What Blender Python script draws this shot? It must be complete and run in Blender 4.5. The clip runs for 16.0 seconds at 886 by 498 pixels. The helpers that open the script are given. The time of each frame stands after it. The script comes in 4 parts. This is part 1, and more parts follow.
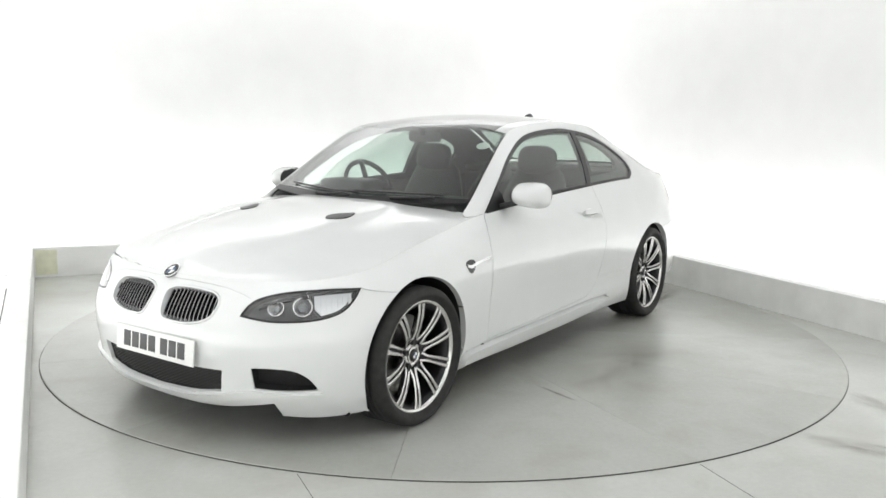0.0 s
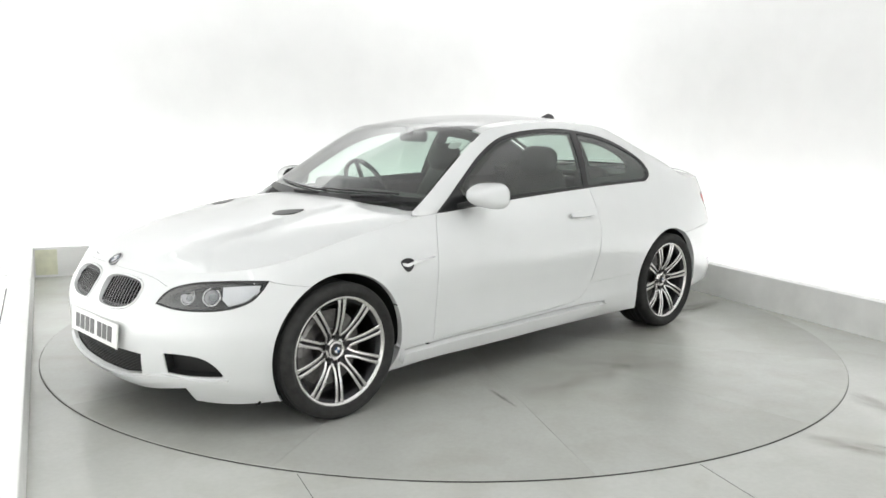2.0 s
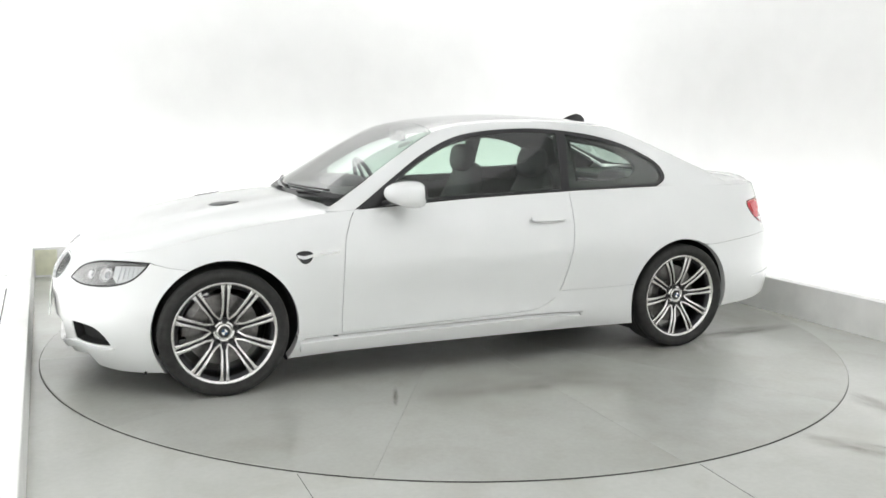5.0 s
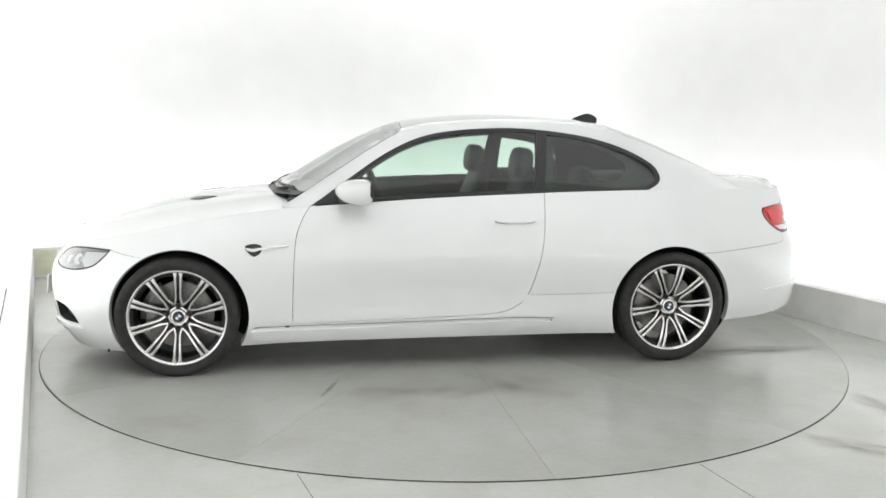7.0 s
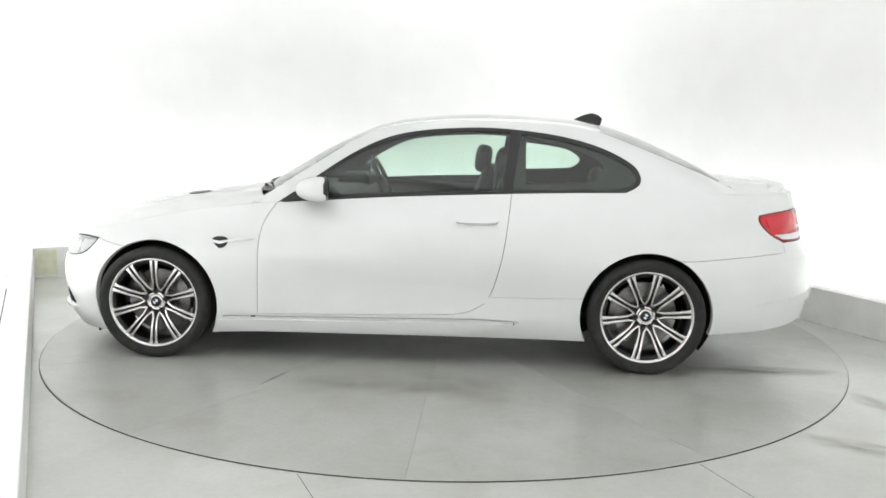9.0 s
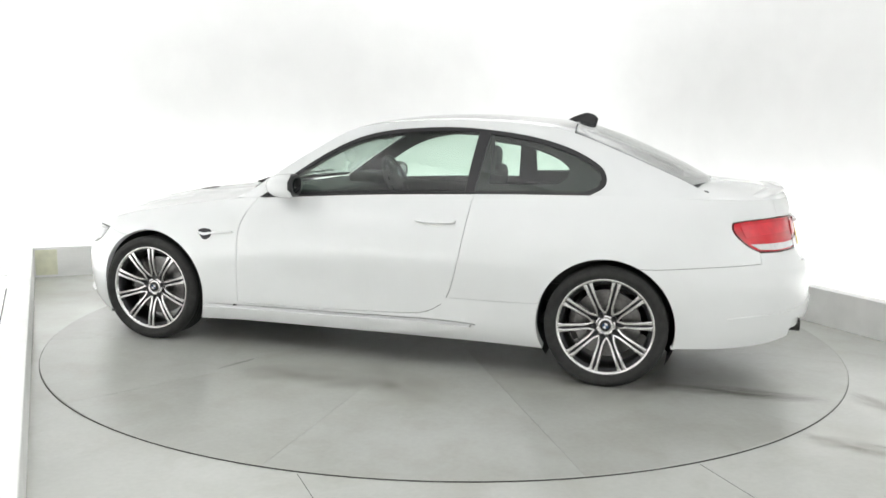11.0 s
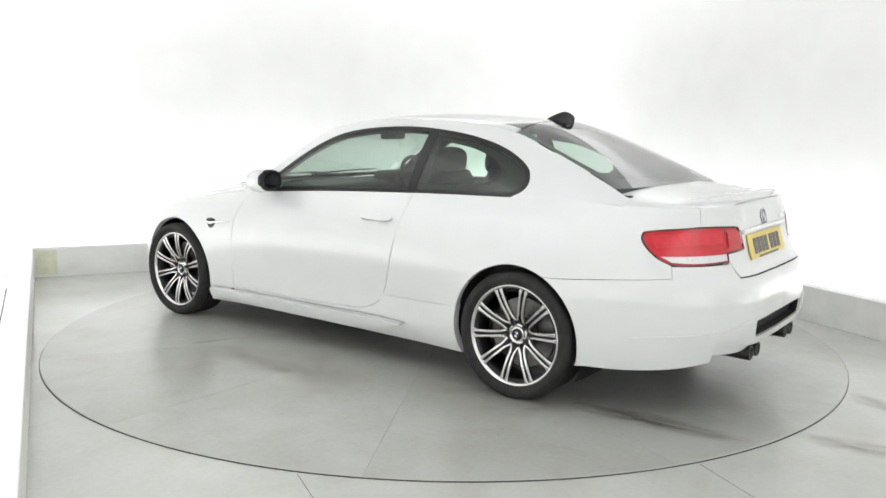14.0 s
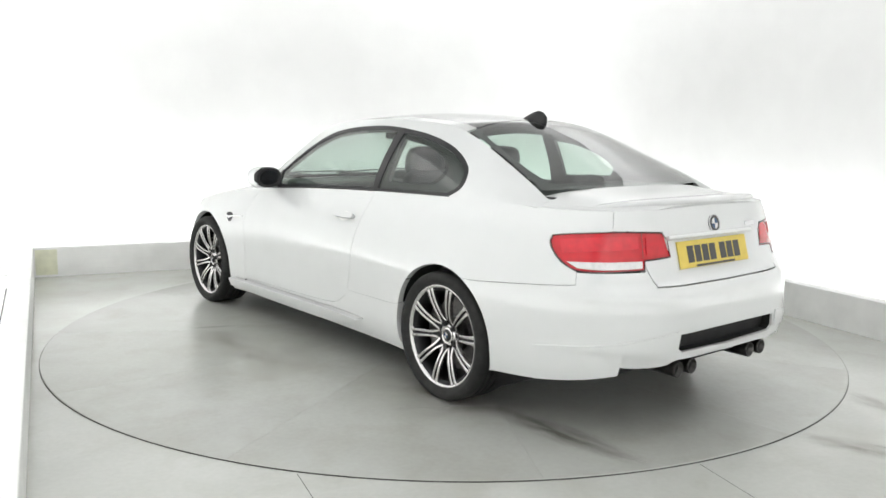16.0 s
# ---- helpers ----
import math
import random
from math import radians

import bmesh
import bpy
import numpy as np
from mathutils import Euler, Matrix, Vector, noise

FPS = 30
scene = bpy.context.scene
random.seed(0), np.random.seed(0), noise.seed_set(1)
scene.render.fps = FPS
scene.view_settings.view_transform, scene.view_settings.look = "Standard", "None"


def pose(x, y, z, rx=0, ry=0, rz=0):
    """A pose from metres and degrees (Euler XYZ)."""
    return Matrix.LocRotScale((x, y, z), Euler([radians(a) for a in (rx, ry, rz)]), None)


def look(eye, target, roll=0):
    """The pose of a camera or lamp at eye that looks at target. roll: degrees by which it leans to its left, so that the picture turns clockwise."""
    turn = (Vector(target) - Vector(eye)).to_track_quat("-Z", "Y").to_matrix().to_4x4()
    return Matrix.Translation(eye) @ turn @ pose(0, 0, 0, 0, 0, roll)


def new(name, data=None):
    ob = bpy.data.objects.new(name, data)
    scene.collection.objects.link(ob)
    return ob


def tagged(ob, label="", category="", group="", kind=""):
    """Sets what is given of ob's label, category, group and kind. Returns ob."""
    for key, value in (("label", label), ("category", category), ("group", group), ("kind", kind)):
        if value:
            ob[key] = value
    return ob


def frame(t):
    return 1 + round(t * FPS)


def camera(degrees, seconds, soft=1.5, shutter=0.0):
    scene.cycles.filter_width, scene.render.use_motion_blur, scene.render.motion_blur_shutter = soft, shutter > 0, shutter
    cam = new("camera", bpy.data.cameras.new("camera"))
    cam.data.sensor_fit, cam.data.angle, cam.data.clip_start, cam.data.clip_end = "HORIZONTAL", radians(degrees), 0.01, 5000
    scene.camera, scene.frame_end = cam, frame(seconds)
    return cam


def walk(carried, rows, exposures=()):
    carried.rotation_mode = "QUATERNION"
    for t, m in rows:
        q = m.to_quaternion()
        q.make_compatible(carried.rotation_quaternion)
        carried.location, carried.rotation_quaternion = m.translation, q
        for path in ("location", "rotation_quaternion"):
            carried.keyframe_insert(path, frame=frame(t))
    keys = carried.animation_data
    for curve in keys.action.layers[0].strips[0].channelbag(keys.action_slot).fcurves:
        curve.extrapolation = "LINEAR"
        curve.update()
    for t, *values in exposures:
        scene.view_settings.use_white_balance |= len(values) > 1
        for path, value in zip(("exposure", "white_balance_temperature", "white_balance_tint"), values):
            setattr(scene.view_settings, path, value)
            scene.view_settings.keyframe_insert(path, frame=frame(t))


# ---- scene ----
# camera: stands still beside the turntable
cam = camera(55.784, 16.0, soft=1.6)
EYE = (0.0, -5.507, 1.363)
AIM = (-0.03132, 4.378, -0.1494)
walk(cam, [(0.0, look(EYE, AIM, 1.0767)), (16.0, look(EYE, AIM, 1.0767))])
scene.view_settings.exposure = 0.06

# ---- world and light ----
ROOM_TURN = 25.7                      # the bay stands askew to the camera
ROOM = pose(0, 0, 0, 0, 0, ROOM_TURN)

world = bpy.data.worlds.new("world")
scene.world = world
world.use_nodes = True
world.node_tree.nodes["Background"].inputs[0].default_value = (1, 1, 1, 1)
world.node_tree.nodes["Background"].inputs[1].default_value = 0.03


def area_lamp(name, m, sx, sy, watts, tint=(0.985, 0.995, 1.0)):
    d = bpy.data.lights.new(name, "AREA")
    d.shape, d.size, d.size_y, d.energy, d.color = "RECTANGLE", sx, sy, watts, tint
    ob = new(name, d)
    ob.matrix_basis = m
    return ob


# unseen softbox over the front of the bay, set there to fill the car
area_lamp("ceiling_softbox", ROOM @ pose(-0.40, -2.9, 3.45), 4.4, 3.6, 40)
# unseen washers behind the kerbs; ceiling-edge strips and south washers are added fill
for z, tip, wide, north, east, west, south in ((0.10, 165, 0.18, 43, 45, 68, 72), (3.50, 58, 0.30, 34, 35, 45, 36)):
    area_lamp("wall_washer", ROOM @ pose(0, 2.85 if z > 1 else 2.98, z, tip, 0, 0), 5.6, wide, north)
    area_lamp("wall_washer", ROOM @ pose(2.62 if z > 1 else 2.76, -1.0, z, tip, 0, -90), 7.0, wide, east)
    area_lamp("wall_washer", ROOM @ pose(-2.62 if z > 1 else -2.76, -1.0, z, tip, 0, 90), 7.0, wide, west)
    area_lamp("wall_washer", ROOM @ pose(0, -6.65 if z > 1 else -6.85, z, tip, 0, 180), 5.6, wide, south)

# ---- materials ----
def mat(name, colour, rough=0.5, metal=0.0, coat=0.0, spec=0.5, grain=0.0, scale=20.0, bump=0.0, bscale=200.0):
    m = bpy.data.materials.new(name)
    m.use_nodes = True
    t = m.node_tree
    b = t.nodes["Principled BSDF"]
    b.inputs["Base Color"].default_value = (*colour, 1)
    b.inputs["Roughness"].default_value = rough
    b.inputs["Metallic"].default_value = metal
    b.inputs["Coat Weight"].default_value = coat
    b.inputs["Coat Roughness"].default_value = 0.04
    b.inputs["Specular IOR Level"].default_value = spec
    co = t.nodes.new("ShaderNodeTexCoord")
    if grain:
        n = t.nodes.new("ShaderNodeTexNoise")
        n.inputs["Scale"].default_value, n.inputs["Detail"].default_value = scale, 6
        r = t.nodes.new("ShaderNodeValToRGB")
        r.color_ramp.elements[0].position, r.color_ramp.elements[1].position = 0.3, 0.7
        r.color_ramp.elements[0].color = (*[c * (1 - grain) for c in colour], 1)
        r.color_ramp.elements[1].color = (*[min(1, c * (1 + grain)) for c in colour], 1)
        t.links.new(co.outputs["Object"], n.inputs["Vector"])
        t.links.new(n.outputs["Fac"], r.inputs["Fac"])
        t.links.new(r.outputs["Color"], b.inputs["Base Color"])
    if bump:
        n = t.nodes.new("ShaderNodeTexNoise")
        n.inputs["Scale"].default_value = bscale
        u = t.nodes.new("ShaderNodeBump")
        u.inputs["Strength"].default_value, u.inputs["Distance"].default_value = bump, 0.002
        t.links.new(co.outputs["Object"], n.inputs["Vector"])
        t.links.new(n.outputs["Fac"], u.inputs["Height"])
        t.links.new(u.outputs["Normal"], b.inputs["Normal"])
    return m


def glass(name, tint, rough=0.0, face=0.07, rise=3.8):
    """Thin pane: lets light through with a tint, and mirrors by the Fresnel law."""
    m = bpy.data.materials.new(name)
    m.use_nodes = True
    t = m.node_tree
    t.nodes.remove(t.nodes["Principled BSDF"])
    tr, gl = t.nodes.new("ShaderNodeBsdfTransparent"), t.nodes.new("ShaderNodeBsdfGlossy")
    mx, fr = t.nodes.new("ShaderNodeMixShader"), t.nodes.new("ShaderNodeLayerWeight")
    pw, ma = t.nodes.new("ShaderNodeMath"), t.nodes.new("ShaderNodeMath")
    pw.operation, ma.operation = "POWER", "MULTIPLY_ADD"
    fr.inputs["Blend"].default_value, pw.inputs[1].default_value = 0.5, rise
    ma.inputs[1].default_value, ma.inputs[2].default_value = 1.0 - face, face
    tr.inputs["Color"].default_value = (*tint, 1)
    gl.inputs["Roughness"].default_value = rough
    t.links.new(fr.outputs["Facing"], pw.inputs[0])
    t.links.new(pw.outputs[0], ma.inputs[0])
    t.links.new(ma.outputs[0], mx.inputs[0])
    t.links.new(tr.outputs[0], mx.inputs[1])
    t.links.new(gl.outputs[0], mx.inputs[2])
    t.links.new(mx.outputs[0], t.nodes["Material Output"].inputs["Surface"])
    return m


def floor_mat(name, base, seed, shuffled=False):
    """Painted, polished concrete with scuffs, stains and a soft gloss."""
    m = mat(name, base, 0.32, spec=0.5)
    t = m.node_tree
    b = t.nodes["Principled BSDF"]
    co = t.nodes.new("ShaderNodeTexCoord")
    mp = t.nodes.new("ShaderNodeMapping")
    mp.inputs["Location"].default_value = (seed, seed * 0.7, 0)
    t.links.new(co.outputs["Object"], mp.inputs["Vector"])
    if shuffled:                                        # each piece its own stretch of the pattern
        oi, sc = t.nodes.new("ShaderNodeObjectInfo"), t.nodes.new("ShaderNodeMath")
        sc.operation = "MULTIPLY"
        sc.inputs[1].default_value = 37.0
        t.links.new(oi.outputs["Random"], sc.inputs[0])
        t.links.new(sc.outputs[0], mp.inputs["Location"])

    def noise_ramp(scale, detail, p0, p1, c0, c1, dist=0.0):
        n = t.nodes.new("ShaderNodeTexNoise")
        n.inputs["Scale"].default_value, n.inputs["Detail"].default_value = scale, detail
        n.inputs["Distortion"].default_value = dist
        r = t.nodes.new("ShaderNodeValToRGB")
        e = r.color_ramp.elements
        e[0].position, e[1].position, e[0].color, e[1].color = p0, p1, (*c0, 1), (*c1, 1)
        t.links.new(mp.outputs[0], n.inputs["Vector"])
        t.links.new(n.outputs["Fac"], r.inputs["Fac"])
        return r.outputs["Color"]

    def mul(a, c):
        x = t.nodes.new("ShaderNodeMix")
        x.data_type, x.blend_type = "RGBA", "MULTIPLY"
        x.inputs[0].default_value = 1
        t.links.new(a, x.inputs[6])
        t.links.new(c, x.inputs[7])
        return x.outputs[2]

    broad = noise_ramp(0.5, 2, 0.2, 0.8, [c * 0.93 for c in base], [c * 1.05 for c in base])
    fine = noise_ramp(40, 5, 0.3, 0.7, (0.95, 0.95, 0.95), (1.0, 1.0, 1.0))
    cloud = noise_ramp(1.7, 3, 0.25, 0.75, (0.90, 0.895, 0.87), (1.05, 1.05, 1.05), 0.2)
    smear = noise_ramp(4.0, 5, 0.48, 0.85, (1.0, 1.0, 1.0), (0.90, 0.885, 0.85), 0.3)
    t.links.new(mul(mul(mul(broad, cloud), smear), fine), b.inputs["Base Color"])
    b.inputs["Roughness"].default_value = 0.25
    return m


WHITE_PAINT = mat("white_car_paint", (0.735, 0.745, 0.740), 0.35, coat=1.0, grain=0.012, scale=6)
WALL = mat("white_wall_paint", (0.83, 0.83, 0.82), 0.7, grain=0.02, scale=3, bump=0.1, bscale=90)
CEILING = mat("grey_ceiling_paint", (0.48, 0.48, 0.48), 0.8, grain=0.04, scale=3)
KERB = mat("painted_kerb", (0.85, 0.85, 0.83), 0.6, grain=0.06, scale=5, bump=0.2, bscale=60)
YELLOWED = mat("yellowed_paint", (0.74, 0.74, 0.58), 0.6, grain=0.12, scale=9)
FLOOR = floor_mat("grey_floor_paint", (0.53, 0.54, 0.512), 2.0)
# floor paint again, toned darker for the shade round the car
DISC = floor_mat("grey_turntable_paint", (0.45, 0.458, 0.432), 7.3, True)
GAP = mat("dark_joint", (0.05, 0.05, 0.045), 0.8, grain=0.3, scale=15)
BLACK_TRIM = mat("black_trim", (0.012, 0.012, 0.013), 0.35, grain=0.1, scale=40)
SHELL = mat("dark_underbody", (0.010, 0.010, 0.010), 0.7, grain=0.2, scale=20)
MESH_BLACK = mat("black_grille_mesh", (0.018, 0.018, 0.018), 0.45)
CARBON = mat("carbon_roof", (0.012, 0.012, 0.013), 0.25, coat=1.0, grain=0.25, scale=250)
RUBBER = mat("tyre_rubber", (0.027, 0.027, 0.026), 0.75, spec=0.3, grain=0.2, scale=30, bump=0.2)
ALLOY = mat("alloy_wheel", (0.66, 0.65, 0.645), 0.24, metal=1.0, grain=0.05, scale=30)
ALLOY_DARK = mat("dark_alloy", (0.040, 0.040, 0.042), 0.45, metal=1.0, grain=0.1, scale=30)
DISC_IRON = mat("brake_iron", (0.20, 0.195, 0.19), 0.35, metal=1.0, grain=0.15, scale=60)
CHROME = mat("chrome", (0.75, 0.75, 0.76), 0.10, metal=1.0)
LAMP_BLACK = mat("lamp_housing", (0.055, 0.056, 0.06), 0.3)
REFLECTOR = mat("lamp_reflector", (0.72, 0.72, 0.74), 0.28, metal=1.0, bump=0.6, bscale=90)
RED_LENS = mat("red_lens", (0.60, 0.012, 0.024), 0.12, coat=0.45, grain=0.10, scale=25)
RED_BRIGHT = mat("bright_red_lens", (0.68, 0.022, 0.040), 0.15, coat=0.45, grain=0.10, scale=30)
CLEAR_LENS = mat("clear_lens", (0.74, 0.72, 0.72), 0.15, coat=1.0, grain=0.1, scale=60)
LEATHER = mat("dark_leather", (0.016, 0.016, 0.017), 0.5, grain=0.2, scale=40, bump=0.2)
CABIN = mat("dark_cabin_plastic", (0.020, 0.021, 0.021), 0.6, grain=0.2, scale=30, bump=0.2)
PLATE_W = mat("white_plate", (0.80, 0.80, 0.78), 0.35)
PLATE_Y = mat("yellow_plate", (0.72, 0.55, 0.10), 0.35, grain=0.05, scale=20)
PLATE_INK = mat("plate_ink", (0.055, 0.055, 0.055), 0.4)
BLUE = mat("badge_blue", (0.05, 0.10, 0.20), 0.25, coat=1.0)
BADGE_WHITE = mat("badge_white", (0.78, 0.78, 0.78), 0.25, coat=1.0)
GLASS_S = glass("side_glass", (0.72, 0.83, 0.76), rise=3.2)
GLASS_W = glass("windscreen_glass", (0.76, 0.86, 0.81), rise=2.4)
GLASS_L = glass("lamp_glass", (0.95, 0.96, 0.96), face=0.06, rise=1.15)
MIRROR = mat("mirror_glass", (0.22, 0.23, 0.25), 0.03, metal=1.0)
SLAT = mat("grey_grille_chrome", (0.36, 0.36, 0.37), 0.25, metal=1.0)
PIPE = mat("sooty_steel", (0.06, 0.058, 0.056), 0.35, metal=1.0, grain=0.3, scale=50)


def stain_mat(name, colour, scale, lo, hi, most):
    """A dried streak: patchy, broken up by noise, on a see-through sheet."""
    m = mat(name, colour, 0.4, grain=0.2, scale=30)
    t = m.node_tree
    co, n, r = t.nodes.new("ShaderNodeTexCoord"), t.nodes.new("ShaderNodeTexNoise"), t.nodes.new("ShaderNodeValToRGB")
    g, mu = t.nodes.new("ShaderNodeTexGradient"), t.nodes.new("ShaderNodeMath")
    g.gradient_type, mu.operation = "SPHERICAL", "MULTIPLY"
    n.inputs["Scale"].default_value, n.inputs["Detail"].default_value = scale, 3
    r.color_ramp.elements[0].position, r.color_ramp.elements[1].position = lo, hi
    r.color_ramp.elements[0].color, r.color_ramp.elements[1].color = (0, 0, 0, 1), (1, 1, 1, 1)
    t.links.new(co.outputs["Object"], n.inputs["Vector"])
    t.links.new(co.outputs["Object"], g.inputs["Vector"])
    t.links.new(n.outputs["Fac"], r.inputs["Fac"])
    t.links.new(r.outputs["Color"], mu.inputs[0])
    t.links.new(g.outputs["Fac"], mu.inputs[1])
    fd = t.nodes.new("ShaderNodeMath")
    fd.operation = "MULTIPLY"
    fd.inputs[1].default_value = most
    t.links.new(mu.outputs[0], fd.inputs[0])
    t.links.new(fd.outputs[0], t.nodes["Principled BSDF"].inputs["Alpha"])
    return m


CARBON.node_tree.nodes["Principled BSDF"].inputs["Coat IOR"].default_value = 2.5
STREAK = stain_mat("oily_streak", (0.14, 0.13, 0.105), 2.2, 0.28, 0.66, 0.85)
SMUDGE = stain_mat("brownish_smudge", (0.26, 0.235, 0.19), 1.6, 0.25, 0.75, 0.50)
RUST = stain_mat("brown_stain", (0.30, 0.255, 0.18), 1.8, 0.30, 0.74, 0.60)

# ---- mesh helpers ----
def finish(name, bm, material, smooth=False):
    me = bpy.data.meshes.new(name)
    bmesh.ops.recalc_face_normals(bm, faces=bm.faces)
    bm.to_mesh(me)
    bm.free()
    for m in material if isinstance(material, (list, tuple)) else (material,):
        me.materials.append(m)
    if smooth:
        me.polygons.foreach_set("use_smooth", [True] * len(me.polygons))
    return me


def part(name, bm, material, parent=None, label="", smooth=False, m=None):
    ob = new(name, finish(name, bm, material, smooth))
    if parent:
        ob.parent = parent
    if m:
        ob.matrix_basis = m
    if label:
        tagged(ob, label)
    return ob


def box(sx, sy, sz, at=(0, 0, 0), bevel=0.0, seg=2, bm=None, m=None):
    b = bmesh.new()
    bmesh.ops.create_cube(b, size=1)
    bmesh.ops.scale(b, vec=(sx, sy, sz), verts=b.verts)
    if bevel:
        bmesh.ops.bevel(b, geom=b.edges[:], offset=bevel, segments=seg, profile=0.5, affect="EDGES")
    bmesh.ops.transform(b, matrix=Matrix.Translation(at) @ (m or Matrix()), verts=b.verts)
    return merge(bm, b) if bm else b


def merge(bm, other):
    me = bpy.data.meshes.new("tmp")
    other.to_mesh(me)
    other.free()
    bm.from_mesh(me)
    bpy.data.meshes.remove(me)
    return bm


def lathe(profile, seg=48, bm=None, m=None, closed=False):
    """Turns (radius, along) pairs about the local y axis."""
    b = bmesh.new()
    rings = []
    for k in range(seg):
        a = 2 * math.pi * k / seg
        rings.append([b.verts.new((r * math.sin(a), y, r * math.cos(a))) for r, y in profile])
    n = len(profile)
    for k in range(seg):
        p, q = rings[k], rings[(k + 1) % seg]
        for i in range(n if closed else n - 1):
            j = (i + 1) % n
            b.faces.new((p[i], p[j], q[j], q[i]))
    bmesh.ops.remove_doubles(b, verts=b.verts, dist=1e-5)
    if m:
        bmesh.ops.transform(b, matrix=m, verts=b.verts)
    return merge(bm, b) if bm else b


# ---- room ----
KERB_U, KERB_W, KERB_V, KERB_H, KERB_T = 2.507, 2.505, 2.775, 0.245, 0.10
WALL_U, WALL_V, BACK_V, CEIL = 3.15, 3.40, -7.2, 3.6

bm = bmesh.new()                                        # floor with a round pit for the turntable
R = 2.466
outer = [bm.verts.new((u, v, 0)) for u, v in ((-WALL_U, BACK_V), (WALL_U, BACK_V), (WALL_U, WALL_V), (-WALL_U, WALL_V))]
inner = [bm.verts.new(((R + 0.0024) * math.cos(a), (R + 0.0024) * math.sin(a), 0)) for a in np.linspace(0, 2 * math.pi, 129)[:-1]]
edges = [bm.edges.new((l[i], l[(i + 1) % len(l)])) for l in (outer, inner) for i in range(len(l))]
bmesh.ops.triangle_fill(bm, edges=edges, use_beauty=True)
low = [bm.verts.new((v.co.x, v.co.y, -0.06)) for v in inner]
for i in range(128):
    bm.faces.new((inner[i], inner[(i + 1) % 128], low[(i + 1) % 128], low[i]))
floor = part("floor", bm, FLOOR, m=ROOM @ pose(0, 0, -0.008))
tagged(floor, "grey painted concrete studio floor with faint stains", "floor", kind="structure")
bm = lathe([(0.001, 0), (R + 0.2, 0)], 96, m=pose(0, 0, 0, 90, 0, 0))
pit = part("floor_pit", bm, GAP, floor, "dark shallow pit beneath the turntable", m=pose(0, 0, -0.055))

def cove(u, v0, v1, r, n=14):
    """Plan line of the studio wall, with swept corners at the back."""
    p = [(-u, v0)]
    p += [(-u + r - r * math.cos(a), v1 - r + r * math.sin(a)) for a in np.linspace(0, math.pi / 2, n)]
    p += [(u - r + r * math.sin(a), v1 - r + r * math.cos(a)) for a in np.linspace(0, math.pi / 2, n)]
    return p + [(u, v0)]


def wall_mesh(inner_line, outer_line, h):
    b = bmesh.new()
    cols = [[b.verts.new((u, v, z)) for (u, v), z in ((p, -0.05), (p, h), (q, h), (q, -0.05))] for p, q in zip(inner_line, outer_line)]
    for p, q in zip(cols[:-1], cols[1:]):
        for i in range(4):
            b.faces.new((p[i], p[(i + 1) % 4], q[(i + 1) % 4], q[i]))
    b.faces.new(cols[0])
    b.faces.new(cols[-1])
    return b


ob = part("wall_north", wall_mesh(cove(WALL_U, BACK_V, WALL_V, 0.85), cove(WALL_U + .15, BACK_V, WALL_V + .15, 1.0), CEIL + .1), WALL, m=ROOM, smooth=False)
tagged(ob, "plain white studio wall with swept corners", "wall", kind="structure")
ob = part("wall_south", box(2 * WALL_U + .3, .15, CEIL + .15, (0, BACK_V - .078, CEIL / 2)), WALL, m=ROOM)
tagged(ob, "plain white wall closing the studio", "wall", kind="structure")
for name, su, sv, at in (("channel_north", 2 * WALL_U, .50, (0, KERB_V + KERB_T + .262, .0)), ("channel_east", .50, 9.6, (KERB_U + KERB_T + .262, -1.95, .0)), ("channel_west", .50, 9.6, (-KERB_U - KERB_T - .262, -1.95, .0))):
    ob = part(name, box(su, sv, .012, at), WALL, m=ROOM)
    tagged(ob, "white painted floor channel between kerb and wall", "floor", kind="structure")
ob = part("ceiling", box(2 * WALL_U + 0.3, WALL_V - BACK_V + 0.3, 0.1, (0, (WALL_V + BACK_V) / 2, CEIL + 0.05)), CEILING, m=ROOM)
tagged(ob, "plain grey studio ceiling", "ceiling", kind="structure")

# low kerbs round three sides of the bay
for name, sx, sy, at in (("kerb_north", KERB_U + KERB_W + 2 * KERB_T, KERB_T, ((KERB_U - KERB_W) / 2, KERB_V + KERB_T / 2, KERB_H / 2)),
                         ("kerb_east", KERB_T, KERB_V + 6.0, (KERB_U + KERB_T / 2, (KERB_V - 6.0) / 2 - 0.003, KERB_H / 2)),
                         ("kerb_west", KERB_T + .05, KERB_V + 6.0, (-KERB_W - KERB_T / 2 - .025, (KERB_V - 6.0) / 2 - 0.003, KERB_H / 2))):
    ob = part(name, box(sx, sy, KERB_H + .012, (at[0], at[1], at[2] - .006), 0.006), KERB, m=ROOM)
    tagged(ob, "low white painted kerb along the edge of the bay", "kerb", kind="structure")

    if name == "kerb_north":
        part("kerb_patch", box(.17, .004, KERB_H - .03, (-KERB_W + .095, KERB_V - .001, KERB_H / 2 - .004), .0015), YELLOWED, ob, "yellowed patch of paint")
        for k in range(1, 6):
            part("kerb_line", box(1.1, .003, .0018, (-KERB_W + .75, KERB_V - .0006, .045 * k)), WALL, ob)

    if name == "kerb_west":
        part("kerb_joint", box(.006, 2.6, .0016, (-KERB_W - KERB_T - .040, -.30, KERB_H + .0006)), GAP, ob, "dark hairline joint along the kerb's top")

